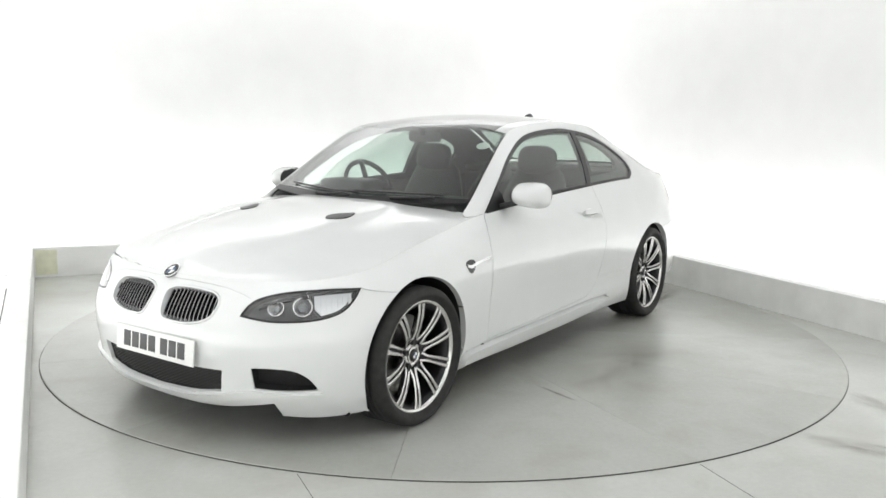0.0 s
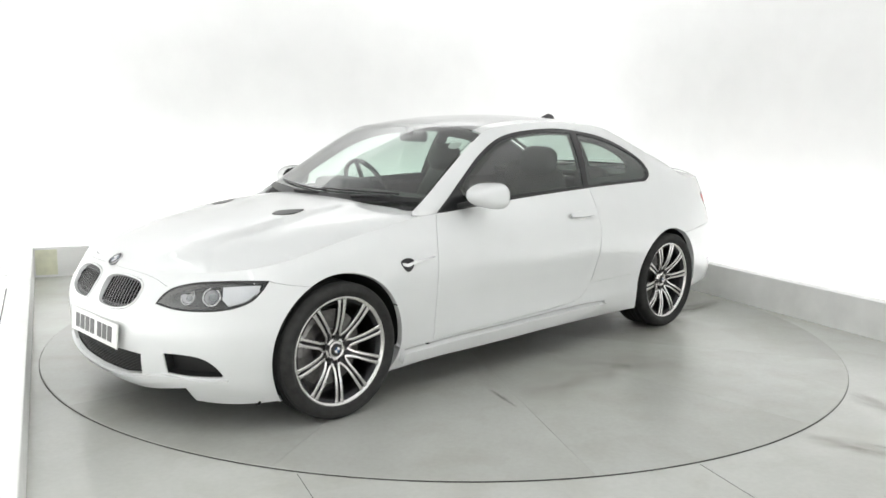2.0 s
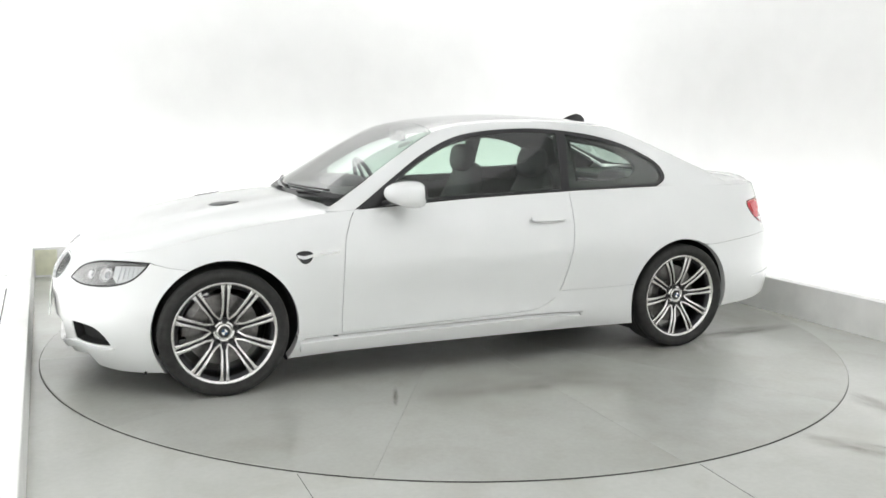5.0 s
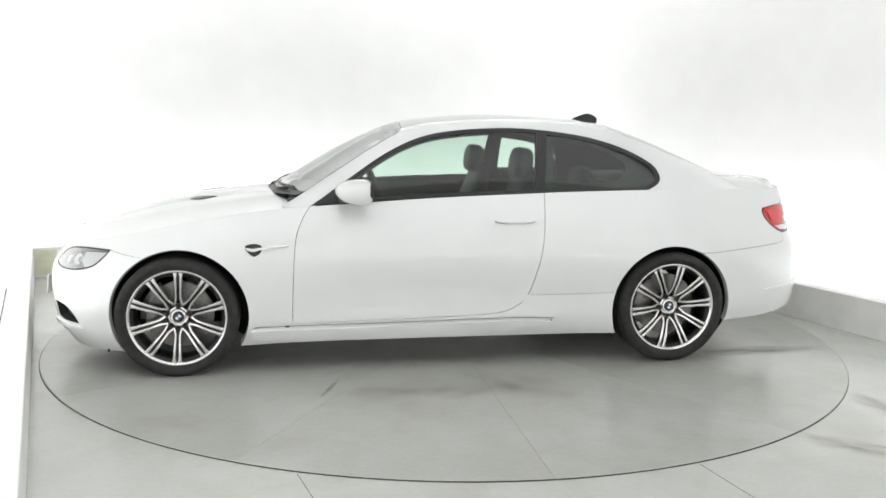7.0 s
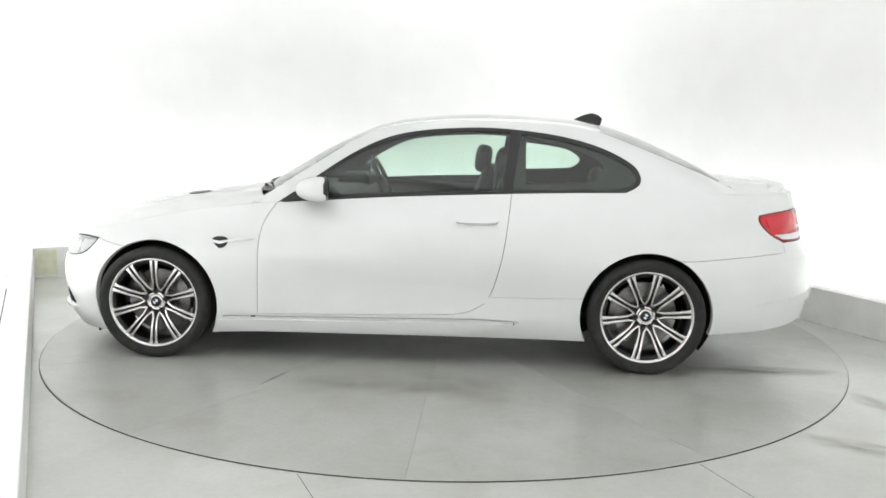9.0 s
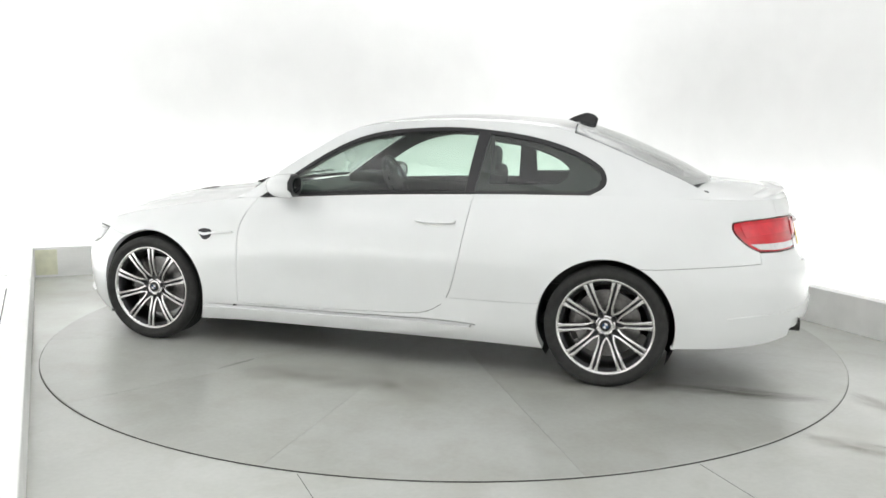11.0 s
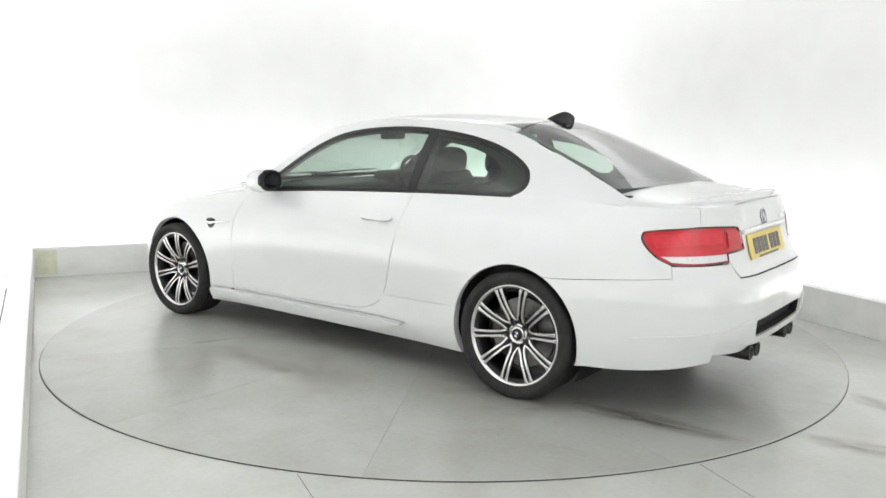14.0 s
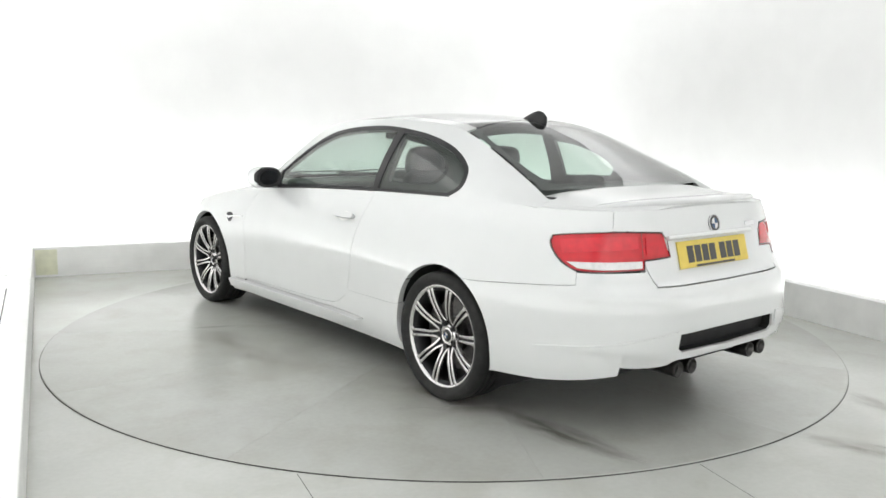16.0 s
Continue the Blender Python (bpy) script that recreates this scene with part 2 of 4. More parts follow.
# ---- turntable: the round plate that carries the car ----
turntable = new("turntable")
tagged(turntable, "round grey turntable of twelve wedge plates, car standing on it", "turntable")
HUB_R, WEDGE = 0.45, math.radians(30)
bm = lathe([(0.001, 0.0), (HUB_R - 0.001, 0.0), (HUB_R - 0.001, -0.05)], 64, m=pose(0, 0, 0, 90, 0, 0))
part("hub_plate", bm, DISC, turntable)
b = bmesh.new()                                         # one wedge, used twelve times
half_gap = 0.0006
cols = []
for k in range(17):
    a = WEDGE * k / 16
    e = half_gap if k == 0 else -half_gap if k == 16 else 0
    cols.append([b.verts.new((r * math.cos(a) - e * math.sin(a), r * math.sin(a) + e * math.cos(a), z)) for r, z in ((HUB_R + .001, -.04), (HUB_R + .001, 0), (1.1, 0), (1.8, 0), (R - .004, 0), (R, -.003), (R, -.04))])
for p, q in zip(cols[:-1], cols[1:]):
    for i in range(6):
        b.faces.new((p[i], p[i + 1], q[i + 1], q[i]))
b.faces.new(cols[0])
b.faces.new(cols[-1])
wedge = part("wedge_plate", b, DISC, turntable)
SEAM = -64.5 - 235.62                                   # where the joints lie on the plate
wedge.matrix_basis = pose(0, 0, 0, 0, 0, SEAM)
for k in range(1, 12):
    c = wedge.copy()
    scene.collection.objects.link(c)
    c.matrix_basis = pose(0, 0, 0, 0, 0, SEAM + 30 * k)
# added dark sheet, so the joints between plates come out dark
part("bed", lathe([(0.001, -0.03), (R - .01, -0.03)], 64, m=pose(0, 0, 0, 90, 0, 0)), GAP, turntable, "added dark sheet below the plates, darkening their joints")
bm = lathe([(R - 0.0004, -0.0030), (R + 0.0010, -0.0035), (R + 0.0010, -0.02), (R - 0.0004, -0.02)], 160, m=pose(0, 0, 0, 90, 0, 0), closed=True)
part("rim_edge", bm, GAP, turntable, "dark worn steel rim edge")


def streak(name, material, parent, x, y, length, width, turn, z):
    b = bmesh.new()
    ring_v = [b.verts.new((math.cos(a), math.sin(a), 0)) for a in np.linspace(0, 2 * math.pi, 33)[:-1]]
    b.faces.new(ring_v)
    ob = part(name, b, material, parent, "patchy dried stain")
    ob.matrix_basis = pose(x, y, z, 0, 0, turn) @ Matrix.Diagonal((length / 2, width / 2, 1, 1))
    return ob


def on_plate(x, y, turn, at):
    a = math.radians(-at)
    return x * math.cos(a) - y * math.sin(a), x * math.sin(a) + y * math.cos(a), turn - at


for kind, x, y, l, w, turn, at in ((STREAK, .53, -1.95, .95, .22, -47, 129.4), (SMUDGE, .10, -1.62, .80, .40, 12, 129.4), (SMUDGE, .16, -1.36, .60, .30, 25, 190.4), (STREAK, .12, -1.50, .34, .035, -72, 217.6),
                                   (SMUDGE, 1.10, -.72, .75, .45, 20, 231.1), (SMUDGE, .55, -1.25, .9, .5, -10, 156.5), (SMUDGE, -.35, -1.35, .7, .35, 15, 183.7)):
    px, py, pr = on_plate(x, y, turn, at)
    streak("stain", kind, turntable, px, py, l, w, pr, .0012 + .0002 * (kind is SMUDGE))
for x, y, l, w, turn in ((1.80, -2.02, .55, .22, -30), (2.25, -1.55, .8, .25, -62), (.32, -2.66, .30, .07, -15), (2.0, -2.35, .6, .15, -35)):
    ob = streak("stain", RUST, None, x, y, l, w, turn, -.0068)
    ob.parent = floor
    ob.matrix_parent_inverse = floor.matrix_basis.inverted()
for x0, y0, x1, y1 in ((-.56, -2.42, -.36, -2.86), (1.06, -2.245, 1.34, -3.0), (1.9, -2.0, 2.6, -2.45)):
    l = math.hypot(x1 - x0, y1 - y0)
    ob = part("floor_joint", box(l, .0018, .0012, (0, 0, 0)), GAP, floor, "dark hairline joint in the floor")
    ob.matrix_parent_inverse = floor.matrix_basis.inverted()
    ob.matrix_basis = pose((x0 + x1) / 2, (y0 + y1) / 2, -.0076, 0, 0, math.degrees(math.atan2(y1 - y0, x1 - x0)))

# ---- the car's skin, as smooth surfaces ----
def spline(pts, n=8, closed=False):
    """Points along a smooth curve through pts (any dimension)."""
    p = np.array(pts, float)
    k = len(p)
    out = []
    for i in range(k if closed else k - 1):
        a, b, c, d = (p[(i + j) % k] if closed else p[min(max(i + j, 0), k - 1)] for j in (-1, 0, 1, 2))
        for t in np.arange(n) / n:
            out.append(0.5 * (2 * b + (c - a) * t + (2 * a - 5 * b + 4 * c - d) * t * t + (3 * b - a - 3 * c + d) * t ** 3))
    if not closed:
        out.append(p[-1])
    return np.array(out)


def table(pairs):
    q = spline(pairs, 12)
    if q[0, 0] > q[-1, 0]:
        q = q[::-1]
    return lambda v: float(np.interp(v, q[:, 0], q[:, 1]))


# plan outline of the left half, nose to tail
OUTLINE = spline([(2.165, 0.0), (2.155, 0.20), (2.115, 0.40), (2.045, 0.57), (1.94, 0.71), (1.80, 0.815), (1.62, 0.872), (1.37, 0.898),
                  (1.08, 0.888), (0.75, 0.874), (0.2, 0.878), (-0.4, 0.884), (-0.95, 0.893), (-1.36, 0.906), (-1.70, 0.887), (-1.98, 0.835),
                  (-2.19, 0.73), (-2.32, 0.57), (-2.385, 0.36), (-2.405, 0.0)], 16)
OUT_S = np.r_[0, np.cumsum(np.linalg.norm(np.diff(OUTLINE, axis=0), axis=1))]
HALF = OUT_S[-1]
_t = np.gradient(OUTLINE, axis=0)
_t /= np.linalg.norm(_t, axis=1, keepdims=True)
OUT_N = np.c_[-_t[:, 1], _t[:, 0]] * -1.0
OUT_N[0], OUT_N[-1] = (1, 0), (-1, 0)
if OUT_N[len(OUT_N) // 2][1] < 0:
    OUT_N *= -1
    OUT_N[0], OUT_N[-1] = (1, 0), (-1, 0)


def sx(x):
    """Way along the outline, from the nose, to where the side lies at x."""
    return float(np.interp(-x, -OUTLINE[:, 0], OUT_S))


def sf(y):
    i = len(OUTLINE) // 2
    return float(np.interp(y, OUTLINE[:i, 1], OUT_S[:i]))


def sr(y):
    i = len(OUTLINE) * 3 // 4
    return float(np.interp(-y, -OUTLINE[i:, 1], OUT_S[i:]))


# how far the skin falls back from the outline at each height
LEVELS = [.10, .20, .28, .36, .45, .52, .58, .64, .70, .76, .82, .88, .94, 1.0, 1.06]
FALL = [(0.0, [.12, .04, .015, .004, 0, .006, .035, .075, .12, .17, .22, .27, .32, .37, .42]),
        (sf(.45), [.11, .04, .015, .004, 0, .012, .042, .085, .135, .18, .23, .28, .33, .38, .43]),
        (sx(1.88), [.09, .03, .010, 0, 0, .010, .026, .050, .085, .13, .18, .23, .28, .33, .38]),
        (sx(1.55), [.07, .03, .015, .005, 0, 0, .006, .018, .040, .075, .125, .18, .24, .30, .36]),
        (sx(1.0), [.10, .042, .018, .010, .004, .001, 0, .002, .012, .034, .068, .115, .165, .21, .26]),
        (sx(0.3), [.11, .046, .022, .022, .018, .008, .001, 0, .006, .022, .050, .090, .132, .17, .21]),
        (sx(-0.6), [.11, .046, .022, .021, .015, .006, .001, 0, .007, .024, .050, .084, .122, .16, .20]),
        (sx(-1.45), [.07, .030, .015, .007, .001, 0, 0, .004, .016, .036, .062, .092, .126, .165, .21]),
        (sx(-1.95), [.09, .035, .010, .001, 0, 0, .001, .006, .022, .042, .062, .083, .108, .138, .175]),
        (sr(.45), [.14, .07, .030, .009, 0, 0, .001, .012, .055, .078, .094, .108, .124, .145, .18]),
        (HALF, [.14, .07, .030, .009, 0, 0, .001, .012, .060, .085, .100, .114, .128, .146, .18])]
FALL_S = np.array([f[0] for f in FALL])
_z = np.linspace(LEVELS[0], LEVELS[-1], 193)
FALL_V = np.array([np.interp(_z, *spline(np.c_[LEVELS, f[1]], 10).T) for f in FALL])


def ease(q):
    q = min(max(q, 0.0), 1.0)
    return q * q * (3 - 2 * q)


def skin(s, z):
    """The lower body: way along the outline and height, to a place. Right-hand side: s below 0, or past HALF across the tail."""
    side = 1.0
    if s < 0:
        s, side = -s, -1.0
    if s > HALF:
        s, side = 2 * HALF - s, -side
    x, y = np.interp(s, OUT_S, OUTLINE[:, 0]), np.interp(s, OUT_S, OUTLINE[:, 1])
    nx, ny = np.interp(s, OUT_S, OUT_N[:, 0]), np.interp(s, OUT_S, OUT_N[:, 1])
    i = min(max(int(np.searchsorted(FALL_S, s)) - 1, 0), len(FALL) - 2)
    f = (s - FALL_S[i]) / (FALL_S[i + 1] - FALL_S[i])
    f = f * f * (3 - 2 * f)
    d = np.interp(z, _z, FALL_V[i]) * (1 - f) + np.interp(z, _z, FALL_V[i + 1]) * f
    x, y = x - nx * d, max(y - ny * d, 0.0)
    x -= ease((-x - 1.75) / .45) * .027 * ease(y / .62)             # square shoulders at the tail
    x -= ease((x - 1.80) / .30) * .010 * (1 - ease(y / .50))        # blunt nose
    return np.array((x, y * side, z))


# height of the skin's upper edge along the outline
EDGE = table([(0.0, .690), (sf(.3), .688), (sf(.5), .690), (sx(1.9), .708), (sx(1.7), .735), (sx(1.4), .797), (sx(1.1), .848), (sx(.8), .885),
              (sx(.5), .908), (sx(.0), .942), (sx(-.6), .970), (sx(-1.25), .990), (sx(-1.7), .996), (sx(-2.05), .992), (sr(.45), .998), (HALF, 1.004)])
_rim = np.array([skin(s, EDGE(s)) for s in np.linspace(0, HALF, 400)])


def edge_at(x):
    """Half width and height of the upper edge at x."""
    return float(np.interp(-x, -_rim[:, 0], _rim[:, 1])), float(np.interp(-x, -_rim[:, 0], _rim[:, 2]))


NOSE_X, TAIL_X = _rim[0, 0], _rim[-1, 0]
HOOD_Z = table([(NOSE_X + .01, .690), (2.0, .725), (1.9, .765), (1.7, .826), (1.4, .886), (1.1, .926), (.9, .946), (.7, .960)])
DECK_Z = table([(TAIL_X - .01, 1.006), (-2.2, 1.030), (-2.1, 1.045), (-1.95, 1.056), (-1.8, 1.070), (-1.6, 1.085)])
ROOF_Z = table([(.93, .930), (.88, .960), (.75, 1.042), (.5, 1.190), (.25, 1.308), (.12, 1.352), (0, 1.377), (-.25, 1.403), (-.5, 1.411), (-.8, 1.402),
                (-1.0, 1.388), (-1.15, 1.366), (-1.4, 1.282), (-1.7, 1.150), (-1.82, 1.086), (-1.9, 1.045)])
RAIL_Y = table([(.93, .72), (.75, .700), (.5, .648), (.25, .592), (.1, .568), (-.2, .556), (-.6, .548), (-.95, .535), (-1.15, .530), (-1.4, .562), (-1.7, .620), (-1.9, .655)])
RAIL_Z = table([(.93, .84), (.75, .944), (.5, 1.108), (.25, 1.262), (.1, 1.322), (-.2, 1.360), (-.6, 1.368), (-.95, 1.348), (-1.15, 1.306), (-1.4, 1.212), (-1.7, 1.090), (-1.8, 1.042), (-1.9, 1.000)])


def crown(w, p):
    return 1 - abs(w) ** p


def hood_skin(x, w):
    ye, ze = edge_at(x)
    k = (1 - 0.35 * math.exp(-((abs(w) - 0.62) / 0.16) ** 2) * 0.12)
    dome = 0.012 / (1 + math.exp((abs(w) - 0.50 - 0.06 * (x - 1.3)) / 0.022)) * min(max((1.98 - x) / 0.35, 0), 1) * min(max((x - 0.78) / 0.2, 0), 1)
    return np.array((x, w * ye, ze + (HOOD_Z(x) - 0.006 - ze) * crown(w, 2.4) * k + dome))


def deck_skin(x, w):
    ye, ze = edge_at(x)
    return np.array((x, w * ye, ze + (DECK_Z(x) - ze) * crown(w, 3.0)))


def roof_skin(x, w):
    zr = RAIL_Z(x)
    return np.array((x, w * RAIL_Y(x), zr + (ROOF_Z(x) - zr) * crown(w, 2.3)))


def side_skin(x, z):
    """Side of the cabin from the belt line to the roof rail; z may pass a little below the belt."""
    yb, zb = edge_at(x)
    yr, zr = RAIL_Y(x), RAIL_Z(x)
    q = (z - zb) / max(zr - zb, 0.02)
    return np.array((x, yb + (yr - yb) * q + 0.022 * min((zr - zb) / 0.25, 1.0) * (1 - (2 * q - 1) ** 2), z))


def panel(name, poly, fn, material, parent, label="", holes=(), step=0.05, depth=0.014, shrink=0.0015, flip=False, lift=0.0, mirror=False):
    """A sheet cut to the outline poly in the flat coordinates of the surface fn, with returned edges depth deep."""
    bm = bmesh.new()
    edges = []
    for k, loop in enumerate((poly, *holes)):
        p = np.array(loop, float)
        keep = np.linalg.norm(p - np.roll(p, 1, axis=0), axis=1) > 1e-4
        p = p[keep]
        if shrink:
            area = np.sum(p[:, 0] * np.roll(p[:, 1], -1) - p[:, 1] * np.roll(p[:, 0], -1))
            d1, d0 = np.roll(p, -1, axis=0) - p, p - np.roll(p, 1, axis=0)
            n1, n0 = (np.c_[-d[:, 1], d[:, 0]] / np.linalg.norm(d, axis=1, keepdims=True) for d in (d1, d0))
            n = n1 + n0
            n /= np.maximum(np.linalg.norm(n, axis=1, keepdims=True), 0.5)
            p = p + n * shrink * (1 if area > 0 else -1) * (-1 if k else 1)
        vs = [bm.verts.new((a, b, 0)) for a, b in p]
        edges += [bm.edges.new((vs[i], vs[(i + 1) % len(vs)])) for i in range(len(vs))]
    bmesh.ops.triangle_fill(bm, edges=edges, use_beauty=False)
    lo = np.min([v.co[:] for v in bm.verts], axis=0)
    hi = np.max([v.co[:] for v in bm.verts], axis=0)
    for ax, st in ((0, step), (1, step)):
        for c in np.arange(math.ceil(lo[ax] / st) * st, hi[ax], st):
            if c - lo[ax] > 1e-4 and hi[ax] - c > 1e-4:
                co, no = [0, 0, 0], [0, 0, 0]
                co[ax], no[ax] = c, 1
                bmesh.ops.bisect_plane(bm, geom=bm.verts[:] + bm.edges[:] + bm.faces[:], plane_co=co, plane_no=no, dist=1e-5)
    bmesh.ops.triangulate(bm, faces=[f for f in bm.faces if len(f.verts) > 4])
    bm.verts.index_update()
    h = 2e-3
    mir = np.array((1, -1, 1)) if mirror else np.ones(3)
    V, N = [], []
    for v in bm.verts:
        a, b = v.co.x, v.co.y
        c = fn(a, b)
        n = np.cross(fn(a + h, b) - fn(a - h, b), fn(a, b + h) - fn(a, b - h))
        n = n / max(np.linalg.norm(n), 1e-12)
        if n @ (c - np.array((c[0] * 0.75, 0, 0.45))) < 0:
            n = -n
        if flip:
            n = -n
        V.append((c + n * lift) * mir)
        N.append(n * mir)
    F = [[v.index for v in f.verts] for f in bm.faces]
    rims = [(e.verts[0].index, e.verts[1].index) for e in bm.edges if len(e.link_faces) == 1]
    bm.free()
    fixed = []
    for f in F:
        a, b, c = (V[i] for i in f[:3])
        fixed.append(f if np.cross(b - a, c - a) @ N[f[0]] > 0 else f[::-1])
    F = fixed
    if depth:
        first, twin = len(V), {}
        for e in rims:
            for i in e:
                if i not in twin:
                    twin[i] = len(V)
                    V += [V[i], V[i] - N[i] * depth]
                    N += [N[i], N[i]]
        cen = np.mean(V[:first], axis=0)
        for i, j in rims:
            a, b = twin[i], twin[j]
            n = np.cross(V[j] - V[i], N[i])
            n /= max(np.linalg.norm(n), 1e-12)
            if n @ (V[i] - cen) < 0:
                n = -n
            for q in (a, a + 1, b, b + 1):
                N[q] = n
            f = [a, b, b + 1, a + 1]
            F.append(f if np.cross(V[b] - V[a], V[b + 1] - V[a]) @ n > 0 else f[::-1])
    me = bpy.data.meshes.new(name)
    me.from_pydata([tuple(v) for v in V], [], F)
    me.materials.append(material)
    me.polygons.foreach_set("use_smooth", [True] * len(me.polygons))
    me.update()
    me.normals_split_custom_set_from_vertices([tuple(n) for n in N])
    ob = new(name, me)
    ob.parent = parent
    return tagged(ob, label) if label else ob


def arc(cx, cz, r, a0, a1, n=28):
    return [(cx + r * math.cos(math.radians(a)), cz + r * math.sin(math.radians(a))) for a in np.linspace(a0, a1, n)]

# ---- the car ----
car = tagged(new("car"), "white two-door coupe with dark carbon roof on the turntable", "car")
AF, AR, ARCH_Z, ARCH_R = sx(1.373), sx(-1.375), 0.318, 0.359
P_W = WHITE_PAINT


def edge_run(s0, s1, n=24):
    return [(s, EDGE(s)) for s in np.linspace(s0, s1, n)]


def mirrored(loop):
    return [(-a, b) for a, b in loop[::-1]]


def across(loop):
    """The same outline on the other side of the tail."""
    return [(2 * HALF - a, b) for a, b in loop[::-1]]


def loop(pts, n=6):
    return [tuple(p) for p in spline(pts, n, True)]


def run(pts, n=6):
    return [tuple(p) for p in spline(pts, n)]


# outlines on the skin (way along the outline, height)
KIDNEY = loop([(.034, .605), (.055, .638), (.12, .652), (.23, .652), (.325, .640), (.362, .605), (.338, .545), (.255, .514), (.13, .507), (.058, .524)])
LIGHT_TOP = run([(.475, .563), (.505, .607), (.56, .637), (.69, .664), (.85, .674), (1.022, .672)])
LIGHT_LOW = run([(1.022, .672), (.985, .630), (.92, .582), (.80, .553), (.62, .547), (.475, .563)])
LOWER_GRILLE = [(-.385, .240)] + run([(-.25, .216), (0, .203), (.25, .216)]) + [(.385, .240)] + run([(.402, .335), (.2, .334), (0, .334), (-.2, .334), (-.402, .335)])
SIDE_INTAKE = run([(.535, .357), (.62, .359), (.71, .350), (.77, .318), (.81, .270)]) + run([(.80, .264), (.65, .262), (.545, .268)])
DOOR_FRONT = run([(sx(.785), .267), (sx(.785), .40), (sx(.77), .70), (sx(.735), .82), (sx(.69), EDGE(sx(.69)))])
DOOR_LOW = run([(sx(.785), .267), (sx(.23), .280), (sx(-.26), .298), (sx(-.40), .318), (sx(-.485), .365)])
DOOR_REAR = run([(sx(-.485), .365), (sx(-.535), .45), (sx(-.59), .67), (sx(-.625), EDGE(sx(-.625)))])
HOOD_LINE = run([(0, .674), (.2, .672), (.38, .660), (.505, .632)])

# front bumper
half = ([(.001, .143)] + run([(.2, .148), (.38, .163), (.55, .190), (.625, .203)]) + run([(.655, .137), (.85, .126), (AF - .295, .128)])
        + arc(AF, ARCH_Z, ARCH_R, 213, 118) + run([(1.12, .648), (1.04, .664), (1.022, .672)])[:-1] + LIGHT_LOW[:-1] + LIGHT_TOP[:8] + HOOD_LINE[::-1][:-1])
front_bumper = panel("front_bumper", half + [(-a, b) for a, b in half[::-1][:-1]] + [(-.001, .143)], skin, P_W, car,
                     holes=(KIDNEY, mirrored(KIDNEY), LOWER_GRILLE, SIDE_INTAKE, mirrored(SIDE_INTAKE)), depth=0.03, shrink=.0008)
for m in (False, True):
    b = run([(.002, .199), (.25, .211), (.39, .234), (.47, .252), (.55, .258), (.70, .252), (.83, .254)]) + run([(.83, .244), (.70, .236), (.56, .234), (.46, .214), (.30, .186), (.002, .176)])
    panel("bumper_lip", b, skin, P_W, front_bumper, mirror=m, lift=.014, depth=.018, shrink=0)
lip = HOOD_LINE + LIGHT_TOP[6:24] + [(.8012, .671)]
lip_loop = lip + edge_run(.8012, -.8012, 40) + [(-a, b) for a, b in lip[::-1][:-1]]

# bonnet
hood_x = [NOSE_X - .0006 - (NOSE_X - .7606) * q * q for q in np.linspace(0, 1, 40)]
side_w = lambda x: 1.0 if x > 1.80 else 1.0 - .075 * min((1.80 - x) / .25, 1.0)
hood_loop = ([(x, side_w(x)) for x in hood_x] + [(.93 - .17 * (w / .925) ** 2, w) for w in np.linspace(.9, -.9, 19)] + [(x, -side_w(x)) for x in hood_x[::-1]])
hood = panel("hood", hood_loop, hood_skin, P_W, car, step=.06, shrink=0)
panel("hood_lip", lip_loop, skin, P_W, hood, shrink=0)
for m in (False, True):
    k = -1 if m else 1
    well = loop([(1.365, .355), (1.30, .325), (1.225, .40), (1.215, .43), (1.29, .455), (1.345, .42)], 5)
    vent = panel("hood_vent", well, hood_skin, BLACK_TRIM, hood, "black bonnet air vent", mirror=m, lift=.003, depth=.004)

# front wings
for m in (False, True):
    f = (LIGHT_TOP[22:] + run([(1.04, .664), (1.12, .648)]) + arc(AF, ARCH_Z, ARCH_R, 118, -8, 40)
         + [(sx(.9), .264)] + DOOR_FRONT + edge_run(sx(.69), .80, 40)[1:])
    f[0] = (.80, .671)
    fender = panel("fender", f, skin, P_W, car, mirror=m, depth=.03, shrink=.0009)
    tx = np.linspace(1.795, .66, 24)
    panel("fender_top", [(x, side_w(x)) for x in tx] + [(.66, 1.0)] + [(x, 1.0) for x in tx[::-1][1:-1]], hood_skin, P_W, fender, mirror=m, shrink=.0003)
    # gill with a chrome bar
    gill = loop([(sx(1.03), .692), (sx(1.005), .706), (sx(.965), .706), (sx(.94), .692), (sx(.945), .664), (sx(.968), .643), (sx(.992), .641), (sx(1.015), .662)], 4)
    g = panel("side_gill", gill, skin, BLACK_TRIM, fender, "black side vent with chrome bar", mirror=m, lift=.002, depth=.004)
    bar = [(sx(1.03), .690)] + run([(sx(.99), .682), (sx(.93), .690), (sx(.80), .700)]) + run([(sx(.80), .690), (sx(.93), .676), (sx(.985), .664), (sx(1.02), .672)])
    panel("gill_bar", bar, skin, CHROME, fender, "chrome blade of the side vent", mirror=m, lift=.008, depth=.007)

